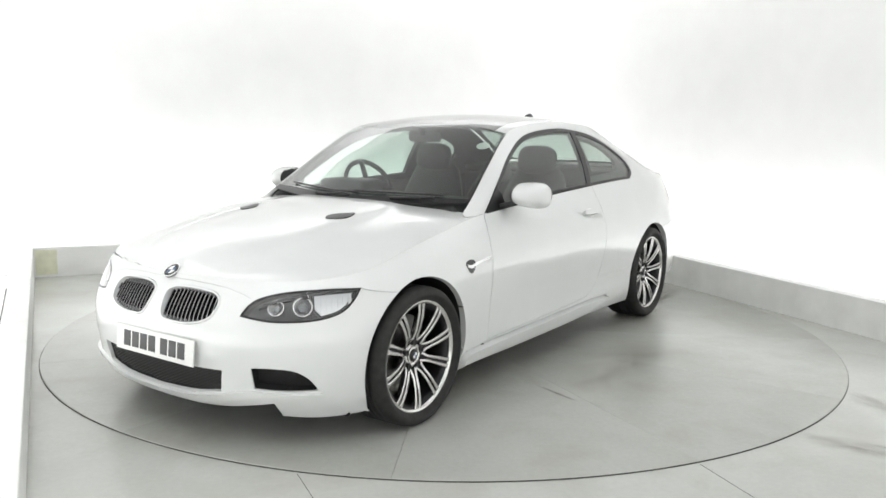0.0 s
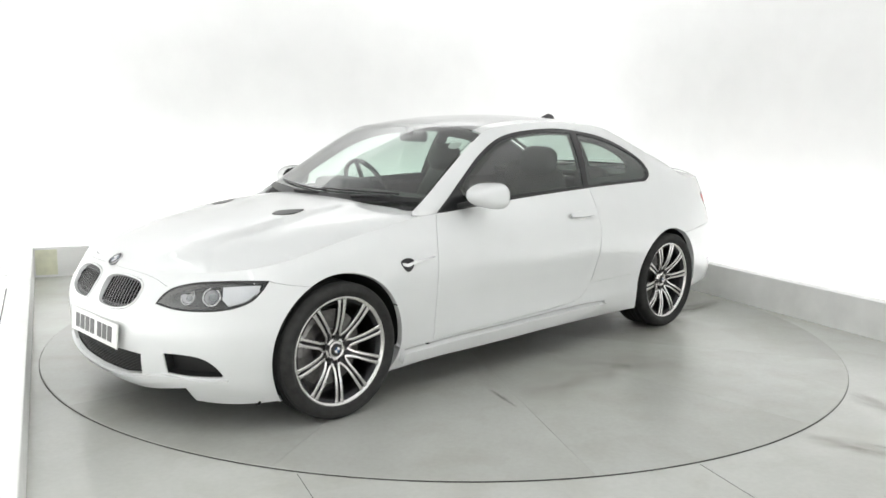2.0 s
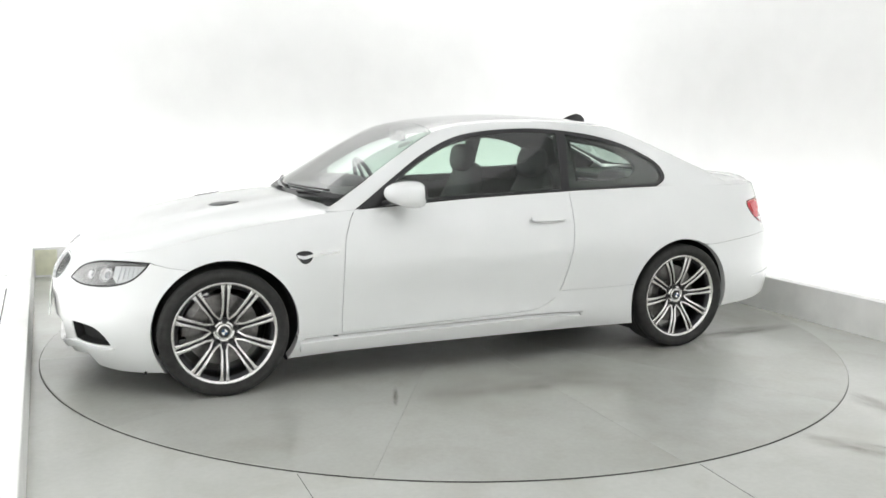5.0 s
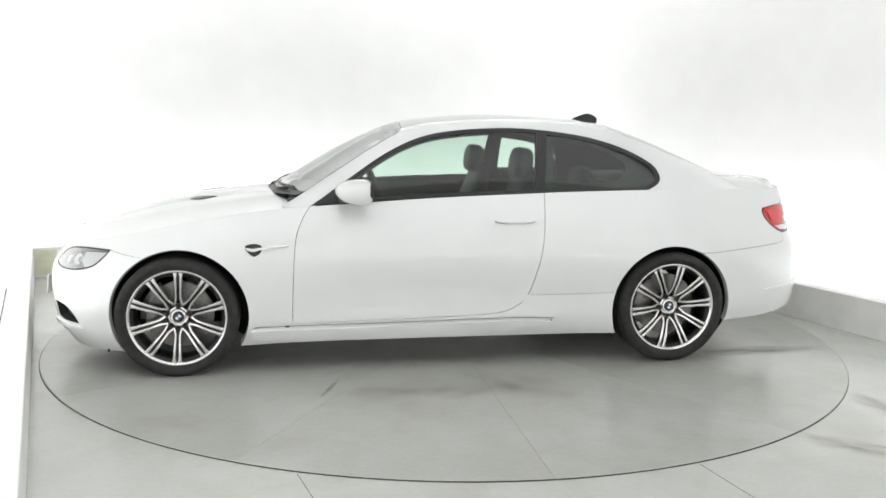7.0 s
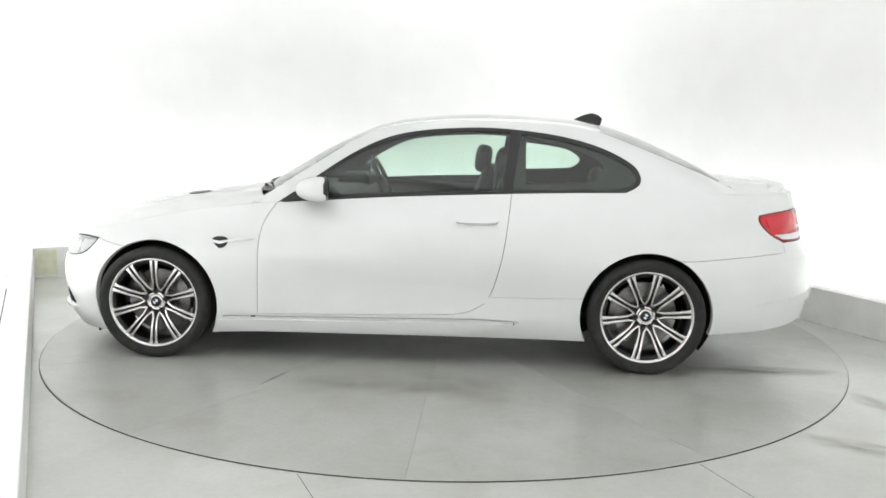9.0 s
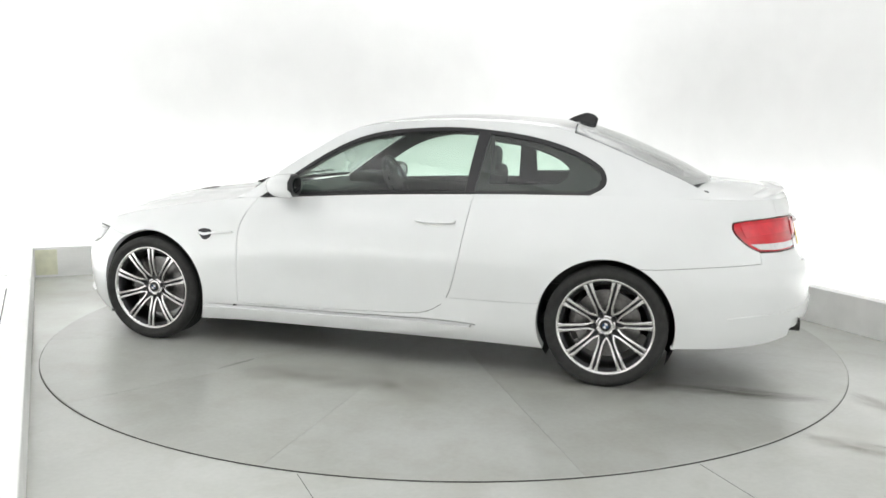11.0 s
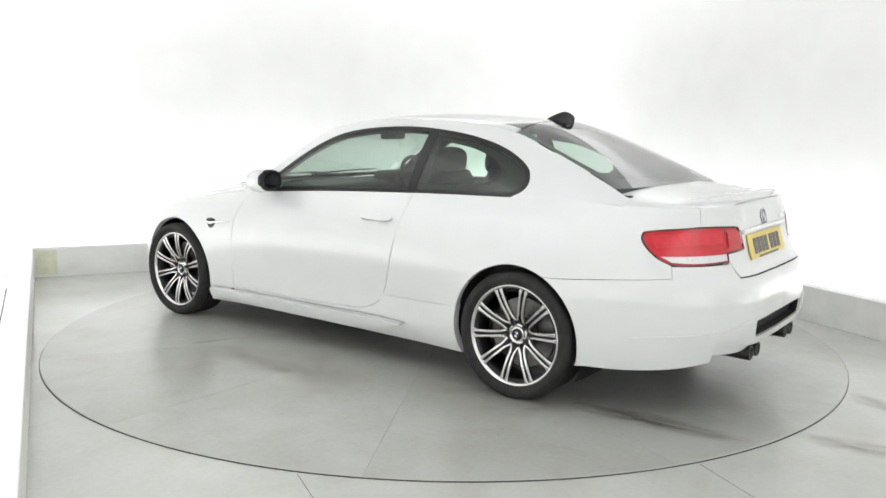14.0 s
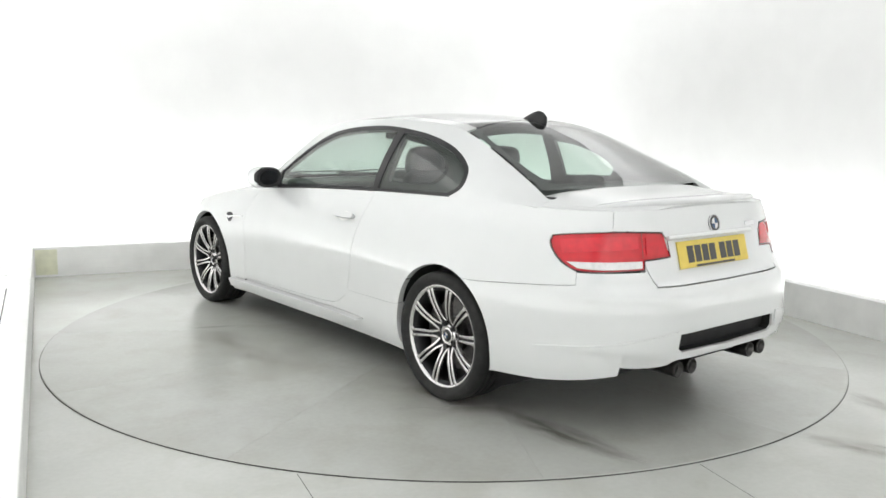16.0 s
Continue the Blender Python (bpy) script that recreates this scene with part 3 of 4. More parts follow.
# doors
for m in (False, True):
    d = DOOR_LOW + DOOR_REAR[1:] + edge_run(sx(-.625), sx(.69), 30)[1:] + DOOR_FRONT[::-1][1:-1]
    door = panel("door", d, skin, P_W, car, mirror=m, depth=.03, shrink=.0022)
    h = loop([(sx(-.32), .815), (sx(-.34), .832), (sx(-.43), .836), (sx(-.53), .834), (sx(-.555), .820), (sx(-.53), .806), (sx(-.43), .803), (sx(-.34), .806)], 4)
    # flat raised patch in kerb paint draws the shaded hollow
    panel("handle_recess", loop([(sx(-.35), .822), (sx(-.44), .845), (sx(-.52), .822), (sx(-.44), .790)], 6), skin, KERB, door, "flat matt patch painted in for the shaded hollow behind the handle", mirror=m, lift=.0015, depth=.001)
    panel("door_handle", h, skin, P_W, door, mirror=m, lift=.024, depth=.018)

# sills
for m in (False, True):
    s = (arc(AF, ARCH_Z, ARCH_R, -29, -8, 5) + [(sx(.9), .264)] + DOOR_LOW + run([(sx(-.50), .405), (sx(-.8), .408), (sx(-1.015), .415)])
         + arc(AR, ARCH_Z, ARCH_R, 163, 205, 8) + run([(sx(-.8), .166), (sx(0), .160), (sx(.8), .152)]))
    # narrow slot cut in to draw the sill's shadow crease as a dark line
    top = run([(sx(.985), .2530), (sx(.2), .2655), (sx(-.35), .2770), (sx(-.55), .2758), (sx(-.68), .2700)])
    slot = top + [(a, z - .0065) for a, z in top[::-1]]
    sill = panel("side_sill", s, skin, P_W, car, mirror=m, depth=.04, shrink=.0008, holes=(slot,))
    b = run([(sx(1.005), .244), (sx(.2), .258), (sx(-.35), .269), (sx(-.66), .264)]) + run([(sx(-.66), .262), (sx(-.5), .228), (sx(-.25), .198), (sx(.5), .185), (sx(1.005), .194)])
    panel("sill_blade", b, skin, P_W, sill, mirror=m, lift=.030, depth=.036)

# quarter panels
TAIL_LOW = run([(4.884, .739), (4.815, .772), (4.764, .818), (4.744, .856), (4.752, .884)], 4)
TAIL_TOP = run([(4.752, .884), (4.85, .897), (5.048, .910)], 4)
for m in (False, True):
    q = (DOOR_REAR[::-1] + run([(sx(-.50), .405), (sx(-.8), .408), (sx(-1.015), .415)]) + arc(AR, ARCH_Z, ARCH_R, 163, 66, 30) + run([(4.30, .638), (4.397, .641), (4.65, .664), (4.887, .685)])
         + TAIL_LOW + TAIL_TOP[1:] + edge_run(5.055, sx(-.625), 40))
    quarter = panel("quarter_panel", q, skin, P_W, car, mirror=m, depth=.03, shrink=.0010)
    tx = np.linspace(-1.70, TAIL_X + .10, 10)
    panel("quarter_top", [(x, .93) for x in tx] + [(x, 1.0) for x in tx[::-1]], deck_skin, P_W, quarter, mirror=m)

# boot lid
tb = (run([(5.048, .912), (5.2, .910), (5.356, .904)], 3) + [(5.394, .793), (5.226, .785), (5.224, .765)] + run([(5.25, .72), (5.275, .688), (5.32, .680), (HALF, .674)], 5))
boot_face = [(5.058, EDGE(5.058))] + tb + across(tb)[1:] + [(2 * HALF - 5.058, EDGE(5.058))] + [(2 * HALF - s, z) for s, z in edge_run(5.058, HALF, 14)][1:] + edge_run(HALF, 5.058, 14)[1:-1]
dx = np.linspace(TAIL_X + .003, -1.775, 12)
deck = [(x, .93 if x > TAIL_X + .1 else 1.0) for x in dx] + [(-1.868 + .108 * (w / .93) ** 2, w) for w in np.linspace(.9, -.9, 19)] + [(x, -.93 if x > TAIL_X + .1 else -1.0) for x in dx[::-1]]
boot = panel("boot_lid", deck, deck_skin, P_W, car)
panel("boot_face", boot_face, skin, P_W, boot, shrink=.0006)
sp = []
for y in np.linspace(-.62, .62, 40):
    x0 = TAIL_X + .005 + .30 * (abs(y) / .78) ** 3
    e = max(1 - (abs(y) / .62) ** 4, 0.0)
    zd = lambda x: float(deck_skin(x, min(abs(y) / edge_at(x)[0], 1.0))[2])
    z1, z2 = zd(x0 + .05), zd(x0 + .012)
    sp.append([(x0 + .115, y, zd(x0 + .115) - .004), (x0 + .05, y, z1 + .012 * e - .002), (x0 + .004, y, z2 + .026 * e - .003), (x0 - .012 * e + .002, y, z2 + .017 * e - .004), (x0 + .006, y, z2 - .018)])
bm = bmesh.new()
vv = [[bm.verts.new(p) for p in r] for r in sp]
for a, b in zip(vv[:-1], vv[1:]):
    for i in range(5):
        bm.faces.new((a[i], a[(i + 1) % 5], b[(i + 1) % 5], b[i]))
bm.faces.new(vv[0])
bm.faces.new(vv[-1])
part("boot_spoiler", bm, P_W, boot, smooth=True)

# rear bumper
top = arc(AR, ARCH_Z, ARCH_R, -14, 66, 18) + run([(4.30, .638), (4.397, .641), (4.65, .664), (4.887, .685)]) + [(4.884, .736), (5.219, .741), (5.221, .765)] + run([(5.247, .72), (5.27, .684), (5.32, .676), (HALF, .670)], 5)
low = run([(5.763, .346), (5.5, .350), (5.42, .352), (5.36, .356), (5.28, .372), (5.16, .392), (5.105, .388)], 4) + run([(5.086, .302), (4.9, .270), (4.70, .246), (AR + .345, .232)], 4)
DIFF = [(5.394, .468), (5.385, .408)] + run([(5.41, .388), (5.763, .378)], 4)
DIFF = DIFF + across(DIFF)[1:]
rear_loop = top + across(top)[1:] + across(low) + low[1:]
rear_bumper = panel("rear_bumper", rear_loop, skin, P_W, car, holes=(DIFF,), depth=.035)
for m in (False, True):
    b = run([(4.72, .407), (4.81, .420), (5.05, .444), (5.20, .466), (5.372, .486)]) + run([(5.375, .405), (5.25, .402), (5.14, .406), (5.06, .404), (4.95, .402), (4.80, .400), (4.72, .401)])
    panel("exhaust_pod", b, skin, P_W, rear_bumper, mirror=m, lift=.007, depth=.009)
valance = run([(5.06, .345), (5.12, .325), (5.28, .318), (5.36, .322), (5.42, .336), (5.6, .340), (HALF, .338)], 4) + run([(HALF, .375), (5.4, .385), (5.25, .42), (5.06, .44)], 4)
for m in (False, True):
    panel("valance", valance, skin, P_W, rear_bumper, "recessed white lower valance", mirror=m, lift=-.026, depth=.03, shrink=0)

# cabin sides: pillars and roof rails round the side windows
DLO_TOP = run([(.685, .897), (.60, .955), (.46, 1.055), (.27, 1.180), (.08, 1.268), (-.12, 1.310), (-.41, 1.330), (-.64, 1.322), (-.90, 1.290), (-1.12, 1.232), (-1.285, 1.150), (-1.335, 1.085), (-1.325, 1.03), (-1.26, .992)], 5)
DLO_LOW = run([(-1.26, .992), (-.56, .973), (.03, .946), (.41, .921), (.685, .897)], 5)
DLO = DLO_TOP + DLO_LOW[1:-1]
belt = lambda x: edge_at(x)[1]
for m in (False, True):
    rail_x = np.linspace(.84, -1.86, 50)
    c = ([(x, max(RAIL_Z(x), belt(x) + .004)) for x in rail_x] + [(x, belt(x) - .002) for x in np.linspace(-1.86, -1.27, 12)] + DLO_TOP[::-1] + [(.76, belt(.76))])
    frame_side = panel("cabin_frame", c, side_skin, P_W, car, mirror=m, shrink=0, depth=.02)
    glass_d = run([(.60, .921), (.50, 1.005), (.27, 1.158), (.08, 1.245), (-.12, 1.288), (-.41, 1.309), (-.612, 1.304)]) + run([(-.575, .985), (.03, .962), (.41, .937), (.60, .921)])[:-1]
    glass_q = run([(-.675, 1.298), (-.90, 1.267), (-1.11, 1.212), (-1.26, 1.140), (-1.305, 1.085), (-1.295, 1.04), (-1.24, 1.010)]) + run([(-1.2, 1.006), (-.90, .997), (-.628, .988)])
    trim = panel("window_trim", DLO, side_skin, BLACK_TRIM, frame_side, "gloss black window surround", holes=(glass_d, glass_q), mirror=m, shrink=0, lift=-.002, depth=.02)
    lining = [(x, max(RAIL_Z(x), belt(x) + .004) - .004) for x in np.linspace(.72, -1.70, 40)] + [(x, belt(x) - .05) for x in np.linspace(-1.70, .72, 20)]
    lining_q = run([(-.70, 1.272), (-.90, 1.245), (-1.06, 1.192), (-1.135, 1.135), (-1.13, 1.085)]) + run([(-1.08, 1.048), (-.90, 1.036), (-.70, 1.030)])
    panel("pillar_lining", lining, side_skin, CABIN, frame_side, "dark pillar lining", holes=(glass_d, lining_q), mirror=m, shrink=-.004, lift=-.030, depth=-.022)
    panel("door_window", glass_d, side_skin, GLASS_S, frame_side, "tinted door window", mirror=m, shrink=-.002, lift=-.006, depth=0)
    panel("quarter_window", glass_q, side_skin, GLASS_S, frame_side, "tinted rear side window", mirror=m, shrink=-.002, lift=-.006, depth=0)

# roof and windscreens
top_front = lambda w: .135 + .045 * w * w
top_rear = lambda w: -1.105 - .03 * w * w
ws = np.linspace(-.86, .86, 15)
roof = panel("roof", [(top_front(w), w) for w in ws] + [(top_rear(w), w) for w in ws[::-1]], roof_skin, CARBON, car, "dark glossy carbon roof panel")
for m in (False, True):
    panel("roof_rail", [(top_front(1), 1.0), (top_front(.86), .86)] + [(x, .86) for x in np.linspace(.1, -1.08, 16)] + [(top_rear(.86), .86), (top_rear(1), 1.0)] + [(x, 1.0) for x in np.linspace(-1.08, .1, 16)],
          roof_skin, P_W, roof, mirror=m, shrink=.001)
W = .985
low_front = lambda w: .905 - .165 * (w / W) ** 2
glass_loop = [(top_front(w), w) for w in np.linspace(-W, W, 17)] + [(low_front(w), w) for w in np.linspace(W, -W, 17)]
edge_loop = [(top_front(w) + .004, w) for w in np.linspace(-.97, .97, 17)] + [(low_front(w) - .004, w) for w in np.linspace(.97, -.97, 17)]
ring = [(top_front(w) + .014, w) for w in np.linspace(-.958, .958, 17)] + [(low_front(w) - .020, w) for w in np.linspace(.958, -.958, 17)]
windscreen = panel("windscreen", glass_loop, roof_skin, GLASS_W, car, "clear windscreen with a dark printed edge", depth=0)
panel("windscreen_border", edge_loop, roof_skin, BLACK_TRIM, windscreen, holes=(ring,), lift=-.006, depth=0)
low_rear = lambda w: -1.885 + .11 * (w / W) ** 2
glass_loop = [(top_rear(w) - .004, w) for w in np.linspace(-W, W, 17)] + [(low_rear(w), w) for w in np.linspace(W, -W, 17)]
edge_loop = [(top_rear(w) - .008, w) for w in np.linspace(-.965, .965, 17)] + [(low_rear(w) + .006, w) for w in np.linspace(.965, -.965, 17)]
ring = loop([(top_rear(w) - .030, w) for w in (-.78, -.4, 0, .4, .78)] + [(-1.26, .89), (-1.55, .90)] + [(low_rear(w) + .045, w) for w in (.80, .4, 0, -.4, -.80)] + [(-1.55, -.90), (-1.26, -.89)], 5)
rear_window = panel("rear_window", glass_loop, roof_skin, GLASS_W, car, "clear rear window with a dark printed edge", depth=0)
panel("rear_window_border", edge_loop, roof_skin, BLACK_TRIM, rear_window, holes=(ring,), lift=-.006, depth=0)

# ---- wheels ----
def make_wheel(r, half_w):
    """Ten pairs of slim spokes in a bright rim; axle along y, outer face at +y."""
    rim_r = .248
    w = half_w
    # barrel is coloured dark for the shade behind the spokes
    wheel = part("wheel", lathe([(rim_r + .008, -w + .03), (rim_r - .018, -w + .035), (rim_r - .03, -.02), (rim_r - .028, w - .05), (rim_r - .014, w - .030), (rim_r, w - .034)], 64),
                 ALLOY_DARK, car, "ten twin-spoke grey alloy wheel with a black tyre", True)
    part("rim_lip", lathe([(rim_r - .009, w - .033), (rim_r - .004, w - .023), (rim_r + .004, w - .019), (rim_r + .010, w - .021), (rim_r + .011, w - .032), (rim_r, w - .034)], 64), ALLOY, wheel, "bright rim lip", True)
    prof = [(rim_r + .002, w - .03), (rim_r + .012, w - .014), (rim_r + .03, w - .004), (r - .035, w), (r - .014, w - .006), (r - .004, w - .020), (r, w - .04)]
    tread = []
    for g in (.6, .2, -.2, -.6):
        c = g * (w - .04)
        tread += [(r, c + .009), (r - .006, c + .007), (r - .006, c - .007), (r, c - .009)]
    prof += tread + [(a, -b) for a, b in prof[::-1]]
    part("tyre", lathe(prof, 72), RUBBER, wheel, "black road tyre", True)
    # one arm of a pair, swept from the hub to the rim
    def arm(k):
        b = bmesh.new()
        rows = []
        for q in np.linspace(0, 1, 15):
            rad = .062 + (rim_r - .008 - .062) * q
            off = k * (.0098 + .010 * max(1 - q / .24, 0) ** 1.5 + .0052 * q)
            dep = w - .064 + .040 * (1 - (1 - q) ** 2.3)
            hw = .0062 + .0016 * q + .004 * max((q - .85) / .15, 0) ** 2
            rows.append([b.verts.new((off + a * hw * 1.0, dep + d, rad)) for a, d in ((-1, -.022), (-1, -.003), (-.6, 0), (.6, 0), (1, -.003), (1, -.022))])
        for p, q in zip(rows[:-1], rows[1:]):
            for i in range(6):
                b.faces.new((p[i], p[(i + 1) % 6], q[(i + 1) % 6], q[i]))
        b.faces.new(rows[0])
        b.faces.new(rows[-1])
        return b
    b = arm(1)
    merge(b, arm(-1))
    # dark web paints in the shade of the slot between the arms
    web = bmesh.new()
    rows = []
    for q in np.linspace(0, 1, 7):
        rad = .055 + (rim_r - .006 - .055) * q
        rows.append([web.verts.new((a * (.009 + .006 * q), w - .064 + .040 * (1 - (1 - q) ** 2.3) - d, rad)) for a, d in ((-1, .014), (1, .014), (1, .03), (-1, .03))])
    for p, q in zip(rows[:-1], rows[1:]):
        for i in range(4):
            web.faces.new((p[i], p[(i + 1) % 4], q[(i + 1) % 4], q[i]))
    spoke = part("spoke", b, ALLOY, wheel, "bright twin spoke")
    back = part("spoke_web", web, ALLOY_DARK, wheel)
    for k in range(1, 10):
        for o in (spoke, back):
            c = o.copy()
            scene.collection.objects.link(c)
            c.matrix_basis = pose(0, 0, 0, 0, 36 * k, 0)
    part("hub", lathe([(.001, w - .064), (.034, w - .064), (.040, w - .070), (.040, w - .064), (.050, w - .064), (.056, w - .070), (.058, w - .10), (.001, w - .10)], 40), ALLOY, wheel, smooth=True)
    cap = part("hub_cap", lathe([(.001, w - .055), (.023, w - .056), (.029, w - .060), (.029, w - .066)], 32), BLACK_TRIM, wheel, "round hub badge in blue and white", smooth=True)
    for k in range(4):
        q = bmesh.new()
        a0 = math.pi / 2 * k
        vs = [q.verts.new((rr * math.cos(a), w - .0535, rr * math.sin(a))) for rr, a in [(.0, a0)] + [(.015, a0 + math.pi / 2 * j / 6) for j in range(7)]]
        q.faces.new(vs)
        bm_q = (BLUE, BADGE_WHITE)[k % 2]
        ob = part("badge_quarter", q, bm_q, wheel)
    for k in range(5):
        part("wheel_bolt", lathe([(.001, w - .062), (.010, w - .061), (.013, w - .058), (.0145, w - .0565), (.0145, w - .08)], 14), BLACK_TRIM, wheel,
             m=pose(0, 0, 0, 0, 72 * k, 0) @ pose(0, 0, .058))
    part("brake_disc", lathe([(.001, w - .105), (.085, w - .105), (.09, w - .125), (.178, w - .125), (.178, w - .155), (.001, w - .155)], 56), DISC_IRON, wheel, "ventilated brake disc", smooth=False)
    b = bmesh.new()
    rows = []
    for a in np.linspace(-32, 32, 9):
        ca, sa = math.cos(math.radians(a)), math.sin(math.radians(a))
        rows.append([b.verts.new((rr * ca, d, rr * sa)) for rr, d in ((.115, w - .100), (.165, w - .092), (.198, w - .105), (.198, w - .175), (.115, w - .175))])
    for p, q in zip(rows[:-1], rows[1:]):
        for i in range(5):
            b.faces.new((p[i], p[(i + 1) % 5], q[(i + 1) % 5], q[i]))
    b.faces.new(rows[0])
    b.faces.new(rows[-1])
    part("brake_caliper", b, DISC_IRON, wheel, m=pose(0, 0, 0, 0, -25, 0))
    return wheel


def clone(ob, m):
    made = {}
    for o in (ob, *ob.children):
        made[o] = o.copy()
        scene.collection.objects.link(made[o])
        made[o].parent = made.get(o.parent, o.parent)
    made[ob].matrix_basis = m
    return made[ob]


WZ = 0.316
wheel_f = make_wheel(.318, .120)
wheel_f.matrix_basis = pose(1.38, .775, WZ, 0, -2, 0)
clone(wheel_f, pose(1.38, -.775, WZ, 0, 20, 180))
wheel_r = make_wheel(.321, .128)
wheel_r.matrix_basis = pose(-1.38, .772, WZ + .003, 0, 24, 0)
clone(wheel_r, pose(-1.38, -.772, WZ + .003, 0, 7, 180))

# wheel houses and underbody
for x in (1.373, -1.375):
    for m in (1, -1):
        b = bmesh.new()
        rows = []
        for a in np.linspace(-32, 212, 40):
            ca, sa = math.cos(math.radians(a)), math.sin(math.radians(a))
            lim = skin(sx(x + (ARCH_R + .008) * ca), max(ARCH_Z + ARCH_R * sa, .12))[1] - .028
            rows.append([b.verts.new((x + rr * ca, m * y, ARCH_Z + rr * sa)) for rr, y in ((ARCH_R + .008, lim), (ARCH_R + .012, .66), (ARCH_R + .012, .50), (.20, .49))])
        for p, q in zip(rows[:-1], rows[1:]):
            for i in range(3):
                b.faces.new((p[i], p[i + 1], q[i + 1], q[i]))
        part("wheel_house", b, SHELL, car, "dark wheel arch liner", True)
part("underbody", box(3.9, .9, .05, (-.1, 0, .215), .02), SHELL, car, "dark underbody")
for m in (1, -1):
    part("air_flap", box(.012, .14, .036, (1.745, .70 * m, .134), .004, m=pose(0, 0, 0, 0, -18, 0)), SHELL, car, "black rubber air flap ahead of the wheel")
part("floor_pan", box(1.95, 1.66, .05, (0, 0, .20), .02), SHELL, car, "dark floor pan between the axles")

# ---- lamps, grilles, badges ----
def frame_at(fn, a, b, lift=0.0, mirror=False):
    """A pose on the surface fn, local z along the normal, local x level."""
    h = 2e-3
    c = fn(a, b)
    n = np.cross(fn(a + h, b) - fn(a - h, b), fn(a, b + h) - fn(a, b - h))
    n = n / np.linalg.norm(n)
    if n @ (c - np.array((c[0] * 0.75, 0, 0.45))) < 0:
        n = -n
    k = np.array((1, -1, 1)) if mirror else np.ones(3)
    c, n = Vector((c + n * lift) * k), Vector(n * k)
    x = Vector((0, 0, 1)).cross(n).normalized()
    y = n.cross(x)
    return Matrix(((x.x, y.x, n.x, c.x), (x.y, y.y, n.y, c.y), (x.z, y.z, n.z, c.z), (0, 0, 0, 1)))


def ring(r0, r1, depth, seg=32):
    """A flat-faced ring in the local xy plane, facing +z."""
    return lathe([(r0, 0), (r1, 0), (r1, -depth), (r0, -depth)], seg, m=pose(0, 0, 0, 90, 0, 0), closed=True)


def dome(r, h, seg=24):
    p = [(max(r * math.sin(a), 1e-4), h * math.cos(a)) for a in np.linspace(0, math.pi / 2, 7)]
    return lathe(p, seg, m=pose(0, 0, 0, 90, 0, 0))


def inset(pts, d):
    p = np.array(pts, float)
    area = np.sum(p[:, 0] * np.roll(p[:, 1], -1) - p[:, 1] * np.roll(p[:, 0], -1))
    t = np.roll(p, -1, axis=0) - np.roll(p, 1, axis=0)
    n = np.c_[-t[:, 1], t[:, 0]] / np.maximum(np.linalg.norm(t, axis=1, keepdims=True), 1e-9)
    return [tuple(q) for q in p + n * d * (1 if area > 0 else -1)]


LIGHT = LIGHT_TOP + LIGHT_LOW[1:-1]
LIGHT = [LIGHT[i] for i in range(len(LIGHT)) if i % 2 == 0]
for m in (False, True):
    head = panel("headlight", LIGHT, skin, LAMP_BLACK, car, "clear headlight with twin ringed lamps in a dark housing", mirror=m, lift=-.045, depth=-.045, shrink=.002)
    panel("lens_cover", LIGHT, skin, GLASS_L, head, "clear lens", mirror=m, lift=-.001, depth=0, shrink=.002)
    panel("lens_seal", LIGHT, skin, BLACK_TRIM, head, holes=(inset(LIGHT, .007),), mirror=m, lift=.0005, depth=.01, shrink=0)
    brow = run([(.54, .600), (.66, .632), (.79, .642)]) + run([(.79, .656), (.68, .648), (.56, .622)])
    panel("lamp_brow", brow, skin, ALLOY_DARK, head, mirror=m, lift=-.02, depth=.02)
    turn = run([(.800, .655), (.90, .660), (.985, .661)]) + run([(.955, .622), (.91, .592), (.83, .573)]) + [(.800, .60)]
    panel("indicator", turn, skin, REFLECTOR, head, "bright faceted indicator", mirror=m, lift=-.022, depth=.02)
    for i in range(6):
        q = .825 + i * .026
        panel("facet", [(q, .583 + i * .006), (q + .018, .588 + i * .006), (q + .022, .652), (q + .004, .652)], skin, REFLECTOR, head, mirror=m, lift=-.016, depth=.005)
    for a, b, r in ((.625, .607, .035), (.748, .612, .041)):
        f = frame_at(skin, a, b, -.022, m)
        part("lamp_ring", ring(r * .84, r, .020), CHROME, head, "bright lamp ring", m=f)
        part("lamp_bowl", lathe([(r * .75, 0), (r * .60, -.016), (.001, -.018)], 28, m=pose(0, 0, 0, 90, 0, 0)), REFLECTOR, head, m=f, smooth=True)
        part("projector", dome(r * .45, .010), mat("projector_glass", (.25, .26, .27), .05, coat=1.0), head, "projector lens", m=f @ pose(0, 0, -.014), smooth=True)

